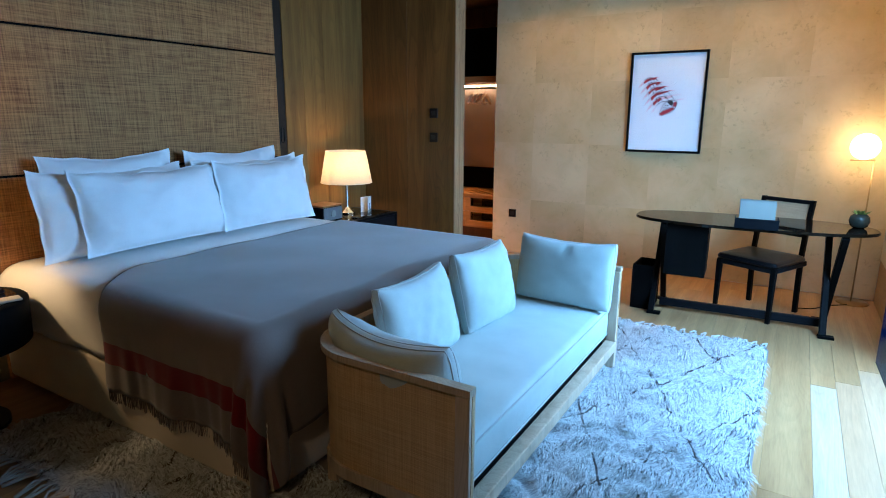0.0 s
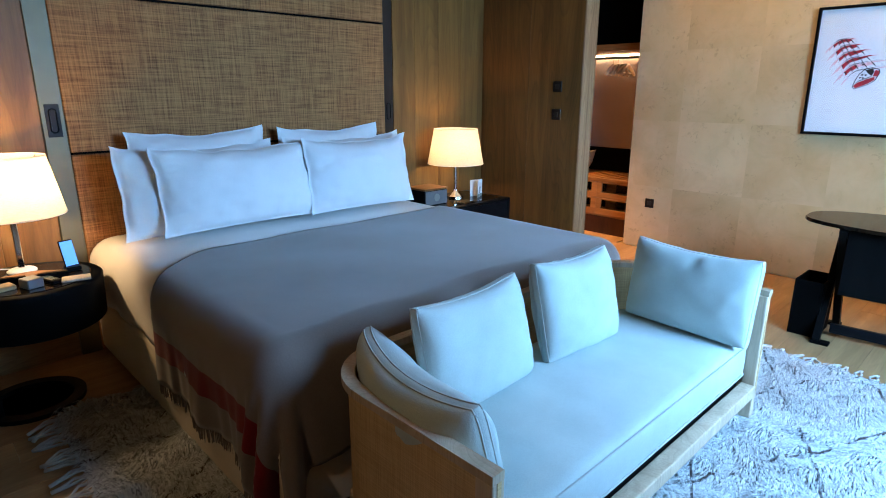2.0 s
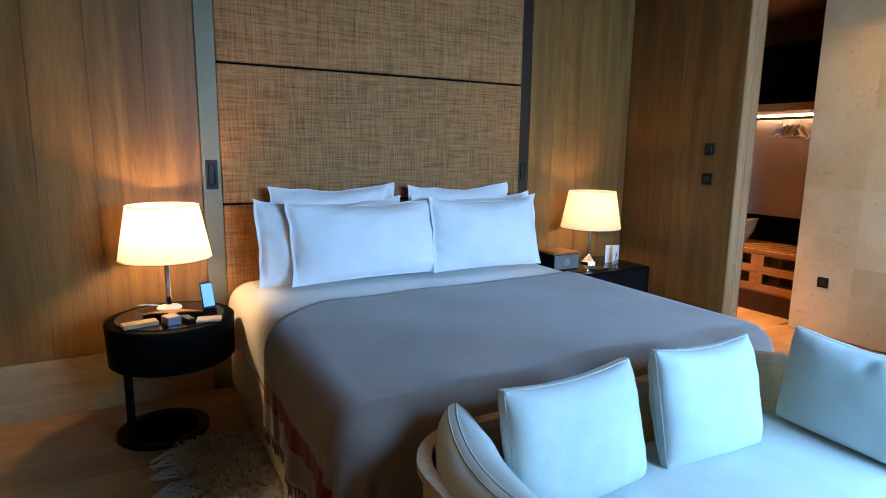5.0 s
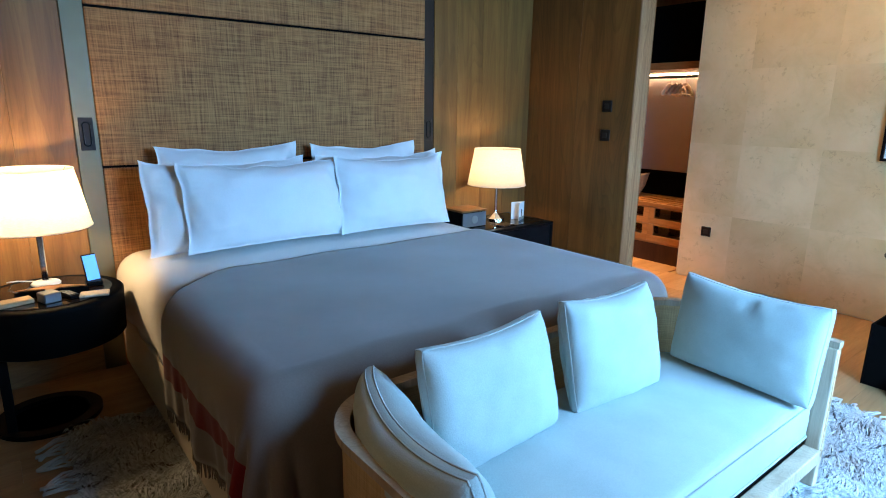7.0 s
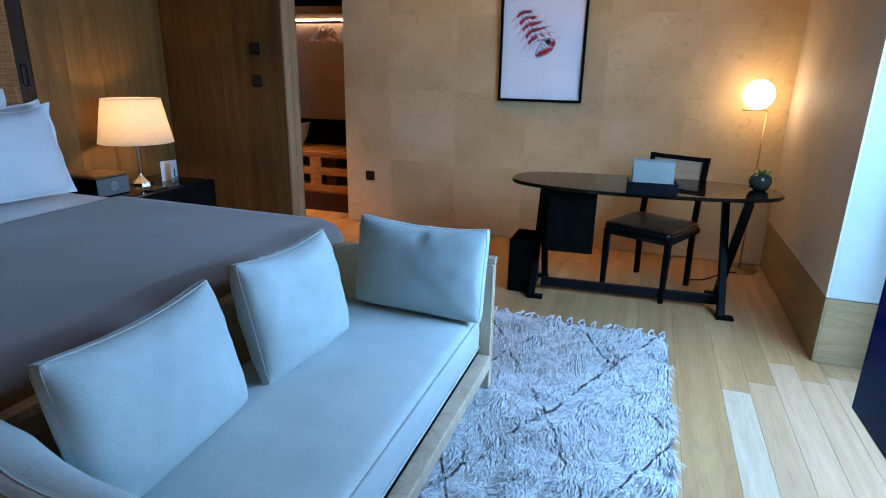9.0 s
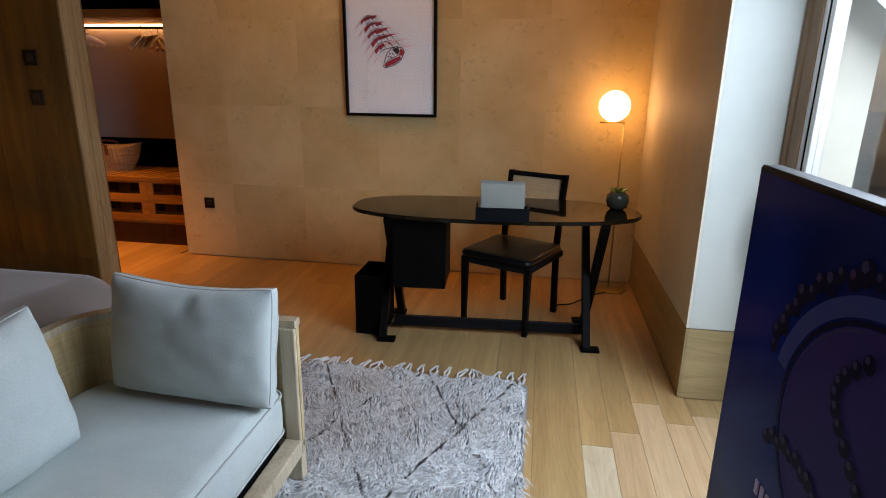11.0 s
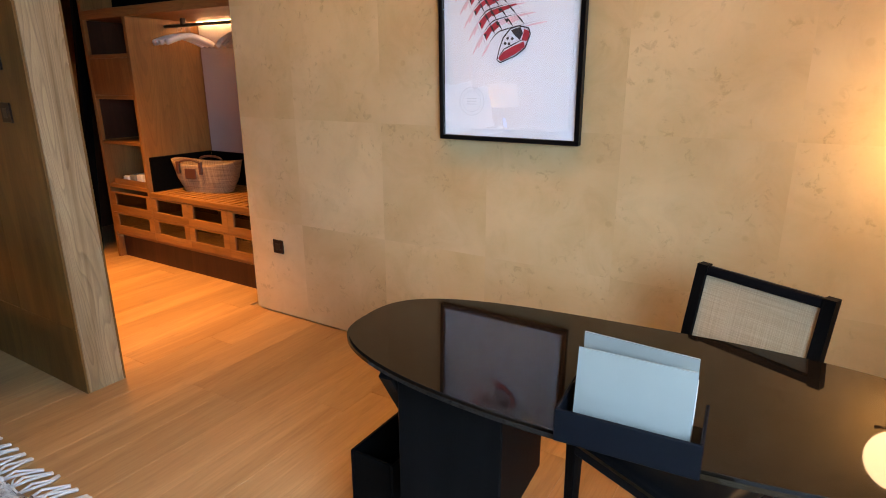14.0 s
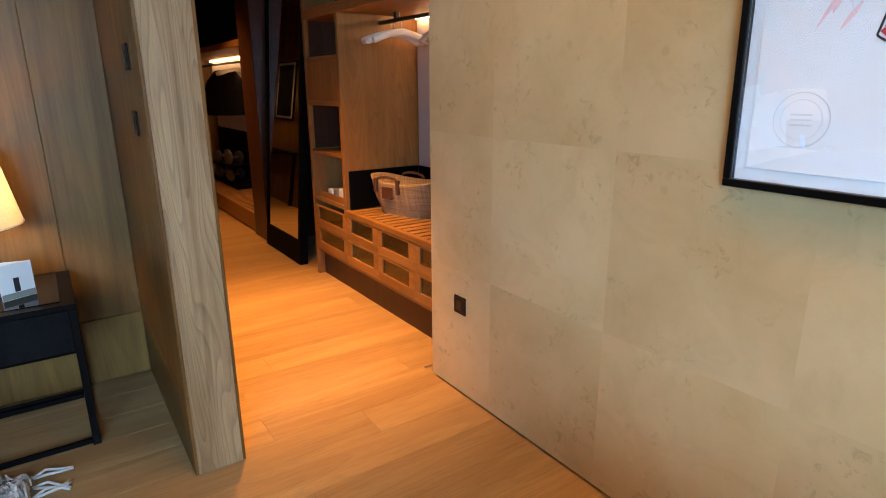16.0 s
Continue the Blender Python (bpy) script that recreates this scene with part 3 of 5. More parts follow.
part("head_rail", bx((1.0, 2.14, 2.44), (1.10, 4.0, 2.499), 0.003), SASH, window)
for a, b in ((2.225, 4.010),):
    pane = part("pane", bx((1.040, a, 0.031), (1.046, b, 2.44), 0), PANE, window, "clear glass")
    pane.visible_shadow = False
handle = part("handle_plate", bx((0.990, 4.105, 0.86), (1.003, 4.137, 1.03), 0.003), STEEL, window, "brushed steel lift handle")
part("handle_arm", bx((0.945, 4.111, 0.975), (0.99, 4.131, 0.995), 0.004), STEEL, handle)
part("handle_lever", bx((0.938, 4.109, 0.70), (0.956, 4.133, 0.995), 0.004), STEEL, handle)

ground = tagged(part("terrace", bx((1.12, -30, -0.3), (60, 40, -0.02), 0), STONE), "pale stone terrace paving outside", "terrace", kind="structure")
for i in range(5):
    for j in range(8):
        part("paving_slab", bx((1.3 + i * 0.8, -1.6 + j * 0.8, -0.02), (2.09 + i * 0.8, -0.81 + j * 0.8, -0.008), 0.003), STONE, ground)
facade = thing("building", (9.0, 3.0, -0.02), 0, "pale rendered building across the terrace", "building")
part("wall", bx((8.5, -8, -0.02), (14, 16, 9), 0.02), PLASTER, facade)
for j in range(6):
    part("ledge", bx((8.42, -8, 0.6 + j * 1.4), (8.51, 16, 0.66 + j * 1.4), 0.01), STONE, facade)

# ---- headboard panel ----
board = thing("headboard", (HEAD, 2.44, 0), 0, "tall headboard panel covered in woven brown raffia", "headboard")
for a, b in ((0.36, 1.153), (1.167, 1.978), (1.992, 2.8)):
    part("woven_panel", bx((HEAD - 0.004, 1.357, a), (HEAD + 0.022, 3.524, b), 0.006, seg=2), RAFFIA, board)
part("backing", bx((HEAD - 0.011, 1.357, 0.36), (HEAD - 0.005, 3.524, 2.8), 0), BLACK_MATT, board)
part("woven_panel", bx((HEAD - 0.012, 1.357, 0), (HEAD + 0.016, 3.524, 0.358), 0.004), RAFFIA, board)
# both strips are one bronze; the right one is coloured darker
for side, (a, b), mt in ((0, (1.249, 1.355), BRONZE), (1, (3.526, 3.628), BRONZE_DARK)):
    strip = part("side_strip", bx((HEAD - 0.012, a, 0), (HEAD + (0.012 if side == 0 else -0.004), b, TOP), 0.002), mt, board, "olive bronze metal strip" if side == 0 else "bronze metal strip, coloured darker than its pair")
    yc, xf = (a + b) / 2, HEAD + (0.012 if side == 0 else -0.004)
    pull = part("pull_plate", bx((xf, yc - 0.034, 1.252), (xf + 0.004, yc + 0.034, 1.424), 0.002), BRONZE_DARK if side else PLATE, strip, "recessed metal finger pull")
    ring = [(xf + 0.006, yc + 0.017 * math.cos(a2), 1.338 + (0.045 if math.sin(a2) > 0 else -0.045) + 0.017 * math.sin(a2)) for a2 in [2 * math.pi * k / 28 for k in range(28)]]
    part("pull_ring", tube(ring, 0.004, 6, closed=True), BLACK, strip, smooth=True)

# ---- bed ----
BED = (-3.70, -1.59, 1.36, 3.575)
bed = thing("bed", (-2.65, 2.44, 0.03), 0, "king size bed with cream upholstered base and ivory bedding", "bed")
part("base", bx((BED[0], BED[2] - 0.005, 0.03), (BED[1] + 0.01, BED[3] + 0.005, 0.36), 0.025, seg=3), UPHOLSTERY, bed, "cream upholstered bed base", True)
part("mattress", bx((BED[0], BED[2] + 0.03, 0.362), (BED[1] - 0.03, BED[3] - 0.03, 0.655), 0.06, seg=3), LINEN, bed, "", True)


def draped(us, vs, top, r, x_end, ya, yb, amp, seed, skew=0.0):
    """Cloth over the bed: u runs along it past the foot at x_end, v across it past the sides at ya and yb."""
    rows = []
    for u_ in us:
        row = []
        for v in vs:
            q = min(1, max(0, (ya + 0.45 - v) / 0.6))
            u = u_ + skew * q * q * (3 - 2 * q) * (us[-1] - u_) / (us[-1] - us[0])
            cx, cy = min(u, x_end - r), min(max(v, ya + r), yb - r)
            du, dv = u - cx, v - cy
            d = math.hypot(du, dv)
            if d < 1e-6:
                p = Vector((u, v, top))
                p.z += amp * 0.6 * noise.noise(Vector((u * 2.2, v * 2.2, seed)))
            else:
                dx, dy = du / d, dv / d
                a = d / r
                if a < math.pi / 2:
                    out, z = r * math.sin(a), top - r * (1 - math.cos(a))
                else:
                    low = d - r * math.pi / 2
                    corner = abs(dx * dy) * 2
                    out, z = r, max(0.05, top - r - low * (1 + 0.3 * corner))
                    along = v if abs(dx) > abs(dy) else u
                    fold = amp * 2.6 * min(1, low * 4) * noise.noise(Vector((along * 5.5, seed, low * 1.2)))
                    fold += amp * 0.9 * min(1, low * 6) * noise.noise(Vector((along * 15, seed + 4, low * 0.8)))
                    fold += corner * min(1, low * 5) * (0.05 * math.cos(math.atan2(abs(dy), abs(dx)) * 13 + 0.4) + 0.066)
                    out += fold + 0.004
                p = Vector((cx + dx * out, cy + dy * out, z))
            row.append(p)
        rows.append(row)
    return rows


def steps(a, b, n):
    return [a + (b - a) * i / n for i in range(n + 1)]


R = 0.13
duvet = part("sheet", sheet(draped(steps(-3.69, -1.50, 60), steps(BED[2] - 0.245, BED[3] + 0.245, 74), 0.672, R, BED[1], BED[2] + 0.0, BED[3] - 0.0, 0.010, 3.3)), SHEET, bed, "ivory cotton sheet tucked over the mattress", True)
duvet.modifiers.new("thickness", "SOLIDIFY").thickness = 0.006

# woollen throw with a red band beside each fringed end
throw = thing("throw_blanket", (-2.3, 2.44, 0.69), 0, "taupe wool throw with red end bands and fringe across the bed", "throw blanket")
hang = 0.455
va, vb = BED[2] - hang + R * 0.43, BED[3] + hang - R * 0.43
us = steps(-2.99, -1.215, 84)
vs = steps(va, va + 0.135, 5) + steps(va + 0.135, va + 0.235, 4)[1:] + steps(va + 0.235, vb - 0.235, 100)[1:] + steps(vb - 0.235, vb - 0.135, 4)[1:] + steps(vb - 0.135, vb, 5)[1:]
rows = draped(us, vs, 0.688, R + 0.01, BED[1] + 0.012, BED[2] - 0.012, BED[3] + 0.012, 0.019, 8.1, 0.38)
bm = sheet(rows)
nv = len(vs) - 1
bm.faces.ensure_lookup_table()
for i, f in enumerate(bm.faces):
    j = i % nv
    f.material_index = 1 if 5 <= j < 9 or nv - 9 <= j < nv - 5 else 0
body = part("blanket", bm, [THROW, THROW_RED], throw, "taupe wool with a dark red band", True)
body.modifiers.new("thickness", "SOLIDIFY").thickness = 0.007
for end in (0, -1):
    bm = bmesh.new()
    for i in range(len(rows) - 1):
        for s in range(3):
            p = Vector(rows[i][end]).lerp(Vector(rows[i + 1][end]), s / 3)
            q = Vector((random.uniform(-1, 1), random.uniform(-1, 1), 0)) * 0.006
            ln = min(random.uniform(0.045, 0.065), max(0.012, p.z - 0.05))
            tube([p + Vector((0, 0, 0.004)), p + q * 0.5 - Vector((0, 0, ln * 0.5)), p + q - Vector((0, 0, ln))], 0.0018, 4, bm)
    fr = part("fringe", bm, THROW, throw, "twisted wool fringe")
    fr["kind"] = "stuff"


def pillow(x, y, z, w, h, t, lean, turn, seed, label):
    """Standing pillow, its front towards +x."""
    ob = part("pillow", cushion(w, h, t, 0.035, 44, 0.032, 0.018, seed, sag=0.03, power=2.6, corner=-0.012, wavy=0.018), LINEN, None, "", True)
    ob.matrix_basis = pose(x, y, z, -lean, 0, 90 + turn) 
    return tagged(ob, label, "pillow", "pillows on the bed")


PL = "white cotton pillow with a flat border standing on the bed"
pillow(-3.52, 2.02, 0.70, 0.84, 0.58, 0.22, 8, 2, 1, "white cotton pillow with a flat border against the headboard")
pillow(-3.52, 2.93, 0.70, 0.80, 0.57, 0.20, 8, -2, 2, "white cotton pillow with a flat border against the headboard")
pillow(-3.41, 1.96, 0.70, 0.96, 0.51, 0.25, 9, 3, 3, PL)
pillow(-3.41, 2.97, 0.70, 0.93, 0.51, 0.25, 9, -2, 4, PL)
pillow(-3.27, 2.125, 0.722, 0.97, 0.485, 0.25, 12, 2, 5, PL)
pillow(-3.23, 2.96, 0.722, 0.82, 0.485, 0.25, 12, -3, 6, PL)

# ---- daybed at the foot of the bed ----
daybed = thing("daybed", (-1.1, 2.45, 0.03), 0, "pale oak daybed with woven cane sides and grey-green linen seat", "daybed")
SX0, SX1, SY0, SY1 = -1.52, -0.785, 1.482, 3.335


def shell(inset, r=0.22, n=14):
    pts = [(SX1 + 0.030, SY0 + inset)]
    c = (SX0 + inset + r, SY0 + inset + r)
    pts += [(c[0] - r * math.sin(a), c[1] - r * math.cos(a)) for a in [math.pi / 2 * k / n for k in range(n + 1)]]
    c = (SX0 + inset + r, SY1 - inset - r)
    pts += [(c[0] - r * math.cos(a), c[1] + r * math.sin(a)) for a in [math.pi / 2 * k / n for k in range(n + 1)]]
    return pts + [(SX1 + 0.030, SY1 - inset)]


part("cane_shell", sweep(shell(0.022), 0.014, 0.47, 0.16), CANE, daybed, "woven cane side and back panel")
part("top_rail", sweep(shell(0.018), 0.042, 0.026, 0.628), FRAME_OAK, daybed, "bent pale oak top rail")
part("bottom_rail", sweep(shell(0.02), 0.03, 0.05, 0.14), FRAME_OAK, daybed)
part("front_rail", bx((SX1 - 0.03, SY0 + 0.04, 0.140), (SX1 + 0.034, SY1 - 0.04, 0.200), 0.006, seg=2), FRAME_OAK, daybed, "pale oak front rail")
for y in (SY0 + 0.022, SY1 - 0.022):
    part("post", bx((SX1 - 0.028, y - 0.022, 0.03), (SX1 + 0.028, y + 0.022, 0.627), 0.005, seg=2), FRAME_OAK, daybed, "pale oak front leg and arm post")
for y in (SY0 + 0.095, SY1 - 0.095):
    part("leg", bx((SX0 + 0.07, y - 0.025, 0.03), (SX0 + 0.12, y + 0.025, 0.2), 0.005), FRAME_OAK, daybed, "pale oak rear leg")


def rounded(x0, x1, y0, y1, r, n=8, back=0.0):
    """A rectangle with rounded corners; those at x0 may have a radius of their own."""
    out = []
    front, b = r, back or r
    for cx, cy, s in ((x1 - r, y1 - r, 0), (x0 + b, y1 - b, 1), (x0 + b, y0 + b, 2), (x1 - r, y0 + r, 3)):
        r = b if s in (1, 2) else front
        for k in range(n + 1):
            a = math.pi / 2 * (s + k / n)
            out.append((cx + r * math.cos(a), cy + r * math.sin(a)))
    return out


def pad(x0, x1, y0, y1, z0, z1, crown, r=0.1, back=0.0):
    """Upholstered seat pad with a domed top."""
    bm = bmesh.new()
    rings = []
    cx, cy = (x0 + x1) / 2, (y0 + y1) / 2
    base = rounded(x0, x1, y0, y1, r, 10, back)
    prof = [(0.985, z0), (1.0, z0 + 0.02), (1.006, (z0 + z1) / 2), (1.0, z1 - 0.015), (0.985, z1 + 0.003)] + [(s, z1 + 0.006 + crown * (1 - s * s) ** 0.6) for s in (0.95, 0.88, 0.75, 0.55, 0.3)]
    for s, z in prof:
        ring = []
        for x, y in base:
            dx, dy = x - cx, y - cy
            k = 1 - (1 - s) * 1.0
            px, py = cx + dx * k, cy + dy * (1 - (1 - s) * (0.5 if s > 0.8 else 1))
            ring.append(bm.verts.new((px, py, z + 0.004 * noise.noise(Vector((px * 4, py * 4, z))))))
        rings.append(ring)
    m = len(base)
    for a, b in zip(rings, rings[1:]):
        for i in range(m):
            bm.faces.new((a[i], a[(i + 1) % m], b[(i + 1) % m], b[i]))
    bm.faces.new(rings[0][::-1])
    bm.faces.new(rings[-1])
    return bm


# black platform: the shade in the gap under the cushion is its colour
part("platform", slab(rounded(SX0 + 0.05, SX1 - 0.035, SY0 + 0.05, SY1 - 0.05, 0.04, 8, 0.18), 0.17, 0.246, 0.003), BLACK_MATT, daybed)
seat = part("seat_cushion", pad(SX0 + 0.055, SX1 - 0.012, SY0 + 0.055, SY1 - 0.055, 0.247, 0.40, 0.035, 0.05, 0.18), SOFA_LINEN, daybed, "grey-green linen seat cushion", True)
for z, o in ((0.397, 0.001), (0.258, 0.001)):
    part("piping", tube([(x, y, z) for x, y in rounded(SX0 + 0.055 - o, SX1 - 0.012 + o, SY0 + 0.055 - o, SY1 - 0.055 + o, 0.05, 10, 0.18)], 0.0045, 6, closed=True), PIPING, seat, "", True)


def sofa_cushion(x, y, z, w, h, t, lean, turn, seed, label, bend=0.0, edge=0.014, corner=0.028, dent=0.0):
    base = thing("cushion", (0, 0, 0), 0.001, label, "cushion", "cushions on the daybed")
    part("cover", cushion(w, h, t, 0.0, 36, 0.02, 0.009, seed, bend, edge, 0.022, 2.7, corner, 0.0, dent), SOFA_LINEN, base, "", True)
    for y0 in (-edge - 0.001, edge + 0.001):
        part("piping", tube(cushion_seam(w, h, 0.02, bend, y0, 24, 0.022, corner), 0.0032, 6, closed=True), PIPING, base, "", True)
    base.matrix_basis = pose(x, y, z, -lean, 0, 90 + turn)


CL = "square grey-green linen cushion with piped edges leaning on the daybed back"
sofa_cushion(-1.265, 2.025, 0.435, 0.54, 0.40, 0.20, 14, 3, 11, CL)
sofa_cushion(-1.255, 2.63, 0.435, 0.475, 0.41, 0.20, 14, -4, 12, CL)
sofa_cushion(-1.05, 3.135, 0.435, 0.585, 0.385, 0.19, 10, -94, 13, "grey-green linen cushion with piped edges against the daybed arm", dent=0.30)
sofa_cushion(-1.188, 1.652, 0.42, 0.645, 0.32, 0.20, 15, 80, 14, "long grey-green linen cushion curved along the daybed arm", -0.055, 0.012, 0.07)

# ---- west bedside table ----
table = thing("bedside_table", (-3.24, 1.01, 0), 0, "round black drum bedside table on a ring base", "bedside table")
TC = (-3.30, 1.01)
part("drum", lathe([(0, 0.40), (0.295, 0.40), (0.305, 0.41), (0.312, 0.60), (0.312, 0.614), (0.304, 0.622), (0.27, 0.622), (0, 0.622)], 56, (*TC, 0)), BLACK_MATT, table, "matt black drum with drawer", True)
part("glass_top", lathe([(0, 0.6225), (0.262, 0.6225), (0.262, 0.627), (0, 0.627)], 56, (*TC, 0)), DESK_TOP, table, "smoked glass inset top")
part("ring_base", lathe([(0.17, 0.0), (0.225, 0.0), (0.225, 0.022), (0.17, 0.022), (0.17, 0.0)], 48, (-3.29, 0.94, 0)), BLACK, table, "black metal ring base")
for x, y in ((-3.19, 0.79),):
    part("leg", bx((x - 0.02, y - 0.02, 0.02), (x + 0.02, y + 0.02, 0.41), 0.004), BLACK, table)


def bedside_lamp(x, y, z, ivory, label):
    lp = thing("table_lamp", (x, y, z), 0, label, "table lamp", "bedside lamps")
    if ivory:
        part("foot", lathe([(0, 0), (0.062, 0), (0.064, 0.006), (0.055, 0.014), (0.02, 0.02), (0, 0.02)], 32, (x, y, z)), PAPER, lp, "ivory disc foot", True)
        part("stem", bx((x - 0.013, y - 0.013, z + 0.018), (x + 0.013, y + 0.013, z + 0.34), 0.004), CHROME, lp, "square chrome stem")
    else:
        part("foot", lathe([(0, 0), (0.07, 0), (0.07, 0.012), (0.03, 0.045), (0.016, 0.06), (0, 0.06)], 8, (x, y, z)), CHROME, lp, "faceted chrome foot")
        part("stem", lathe([(0.013, 0.055), (0.012, 0.34)], 6, (x, y, z)), CHROME, lp, "slim chrome stem")
    sh = part("shade", lathe([(0.232, 0.285), (0.18, 0.565)], 56, (x, y, z)), SHADE, lp, "tapered cream fabric shade, lit", True)
    me = sh.data
    bm2 = bmesh.new()
    bm2.from_mesh(me)
    bmesh.ops.delete(bm2, geom=[f for f in bm2.faces if len(f.verts) > 4], context="FACES_ONLY")
    bm2.to_mesh(me)
    bm2.free()
    for r, h in ((0.232, 0.285), (0.18, 0.565)):
        part("shade_rim", tube([(x + r * math.cos(a), y + r * math.sin(a), z + h) for a in [2 * math.pi * k / 48 for k in range(48)]], 0.0025, 6, closed=True), HANGER, sh, "", True)
    part("bulb_holder", lathe([(0.016, 0.33), (0.018, 0.37), (0, 0.37)], 16, (x, y, z)), CHROME, lp)
    for k in range(3):
        a = 2 * math.pi * k / 3
        part("shade_arm", tube([(x, y, z + 0.36), (x + 0.178 * math.cos(a), y + 0.178 * math.sin(a), z + 0.558)], 0.002, 6), CHROME, lp)
    return lp


lamp_west = bedside_lamp(-3.447, 1.012, 0.627, True, "bedside lamp with cream tapered shade and square chrome stem")
bedside_lamp(-3.447, 4.05, 0.627, False, "bedside lamp with cream tapered shade and faceted chrome foot")
TZ = 0.627
cord = tube([(-3.50, 0.98, TZ + 0.006), (-3.46, 0.90, TZ + 0.03), (-3.50, 0.86, TZ + 0.02), (-3.56, 0.88, TZ + 0.006)], 0.0035, 6)
part("cord", cord, PAPER, lamp_west, "loose ivory cord", True)
block((-3.16, 0.86, TZ), (0.07, 0.16, 0.022), OAK_LOW, "wooden_tray", "slim pale wooden box on the bedside table", "box", 12)
block((-3.13, 1.00, TZ), (0.075, 0.07, 0.045), GREY_METAL, "clock", "small grey metal clock block on the bedside table", "clock", 20)
star = part("stand", slab([(-0.14, -0.03), (-0.02, -0.035), (0.0, -0.1), (0.03, -0.03), (0.15, -0.02), (0.03, 0.03), (-0.02, 0.03)], 0, 0.03), BLACK_MATT)
star.matrix_basis = pose(-3.25, 1.02, TZ, 0, 0, 75)
tagged(star, "black angular stand with a wooden top on the bedside table", "stand")
part("wooden_top", slab([(-0.138, -0.028), (-0.02, -0.033), (0.0, -0.097), (0.029, -0.028), (0.147, -0.018), (0.029, 0.028), (-0.02, 0.028)], 0.0305, 0.036, 0.001), CLOSET_OAK_X, star, "oiled wooden top")
remote = block((-3.17, 1.075, TZ), (0.13, 0.045, 0.018), BLACK, "telephone_handset", "black cordless handset with silver keys on the bedside table", "telephone", 20)
part("display", bx((-0.055, -0.014, 0.0182), (-0.03, 0.014, 0.0196), 0), GREY_CARD, remote, "small grey display")
for i in range(4):
    for j in range(3):
        part("key", bx((-0.02 + 0.017 * i, -0.016 + 0.0115 * j, 0.0182), (-0.008 + 0.017 * i, -0.007 + 0.0115 * j, 0.0202), 0.0005), STEEL, remote)
block((-3.12, 1.175, TZ), (0.075, 0.12, 0.012), FRAME_OAK, "notepad", "beige notepad on the bedside table", "notepad", -12)
phone = thing("phone_dock", (-3.30, 1.20, TZ), 0, "phone with a lit blue screen standing in a black dock", "phone")
part("dock", bx((-3.34, 1.165, TZ), (-3.27, 1.235, TZ + 0.022), 0.006), BLACK, phone)
ph = part("handset", bx((-0.004, -0.034, 0), (0.004, 0.034, 0.135), 0.003), BLACK, None)
ph.parent = phone
ph.matrix_basis = pose(-0.005, 0, 0.018, 0, -14, 18)
scr = part("screen", bx((0.0042, -0.030, 0.006), (0.0052, 0.030, 0.129), 0), glow("phone_screen_glow", (0.16, 0.42, 0.85), 0.9), None, "lit blue screen")
scr.parent = ph

# ---- east bedside table ----
nst = thing("bedside_table", (-3.4, 3.98, 0), 0, "rectangular black bedside table with drawer and open metal frame", "bedside table")
nx0, nx1, ny0, ny1 = -3.66, -3.135, 3.56, 4.40
part("tabletop", bx((nx0, ny0, 0.60), (nx1, ny1, 0.622), 0.004), BLACK, nst, "black table top")
part("inlay", bx((nx0 + 0.03, ny0 + 0.03, 0.6222), (nx1 - 0.05, ny1 - 0.05, 0.6265), 0.001), DESK_TOP, nst, "smoked glass inlay")
part("drawer", bx((nx0 + 0.01, ny0 + 0.012, 0.425), (nx1 - 0.006, ny1 - 0.012, 0.599), 0.004), EBONY_X, nst, "black drawer box")
for x in (nx0 + 0.015, nx1 - 0.015):
    for y in (ny0 + 0.015, ny1 - 0.015):
        part("leg", bx((x - 0.014, y - 0.014, 0.0), (x + 0.014, y + 0.014, 0.60), 0.002), BLACK, nst, "black metal leg")
for z in (0.008, 0.22):
    for y in (ny0 + 0.015, ny1 - 0.015):
        part("side_rail", bx((nx0 + 0.03, y - 0.01, z), (nx1 - 0.03, y + 0.01, z + 0.02), 0.002), BLACK, nst)
    for x in (nx0 + 0.015, nx1 - 0.015):
        part("rail", bx((x - 0.01, ny0 + 0.03, z), (x + 0.01, ny1 - 0.03, z + 0.02), 0.002), BLACK, nst)
spk = thing("speaker", (-3.42, 3.70, TZ), 0, "box loudspeaker with grey cloth front and wooden top", "speaker")
part("body", bx((-3.52, 3.58, TZ), (-3.31, 3.82, TZ + 0.115), 0.006), BLACK_MATT, spk)
part("front_cloth", bx((-3.31, 3.585, TZ + 0.004), (-3.302, 3.815, TZ + 0.111), 0.003), SPEAKER, spk, "grey speaker cloth")
part("wooden_top", bx((-3.525, 3.575, TZ + 0.116), (-3.303, 3.825, TZ + 0.13), 0.003), CLOSET_OAK_X, spk, "oiled wooden lid")
part("dial", lathe([(0, 0), (0.03, 0), (0.03, 0.004), (0, 0.004)], 24, (-3.302, 3.70, TZ + 0.058), axis="x"), GREY_CARD, spk)
card = thing("folded_card", (-3.325, 4.222, TZ), 25, "white folded card with a dark bottle picture standing on the table", "card")
part("front_leaf", bx((0, -0.06, 0), (0.002, 0.06, 0.142), 0), PAPER, card)
leaf2 = part("back_leaf", bx((-0.002, -0.12, 0), (0, 0, 0.14), 0), PAPER, card)
leaf2.matrix_basis = pose(0, 0.06, 0, 0, 0, -38)
part("picture", bx((0.0022, -0.012, 0.028), (0.0030, 0.008, 0.085), 0), INK, card, "printed dark bottle")
part("picture", bx((0.0022, -0.059, 0.001), (0.0028, 0.059, 0.026), 0), GREY_CARD, card, "printed grey band")
block((-3.21, 3.93, TZ), (0.085, 0.13, 0.014), CHROME, "phone_tray", "shiny tray under the lamp reflecting the light", "tray", 8)

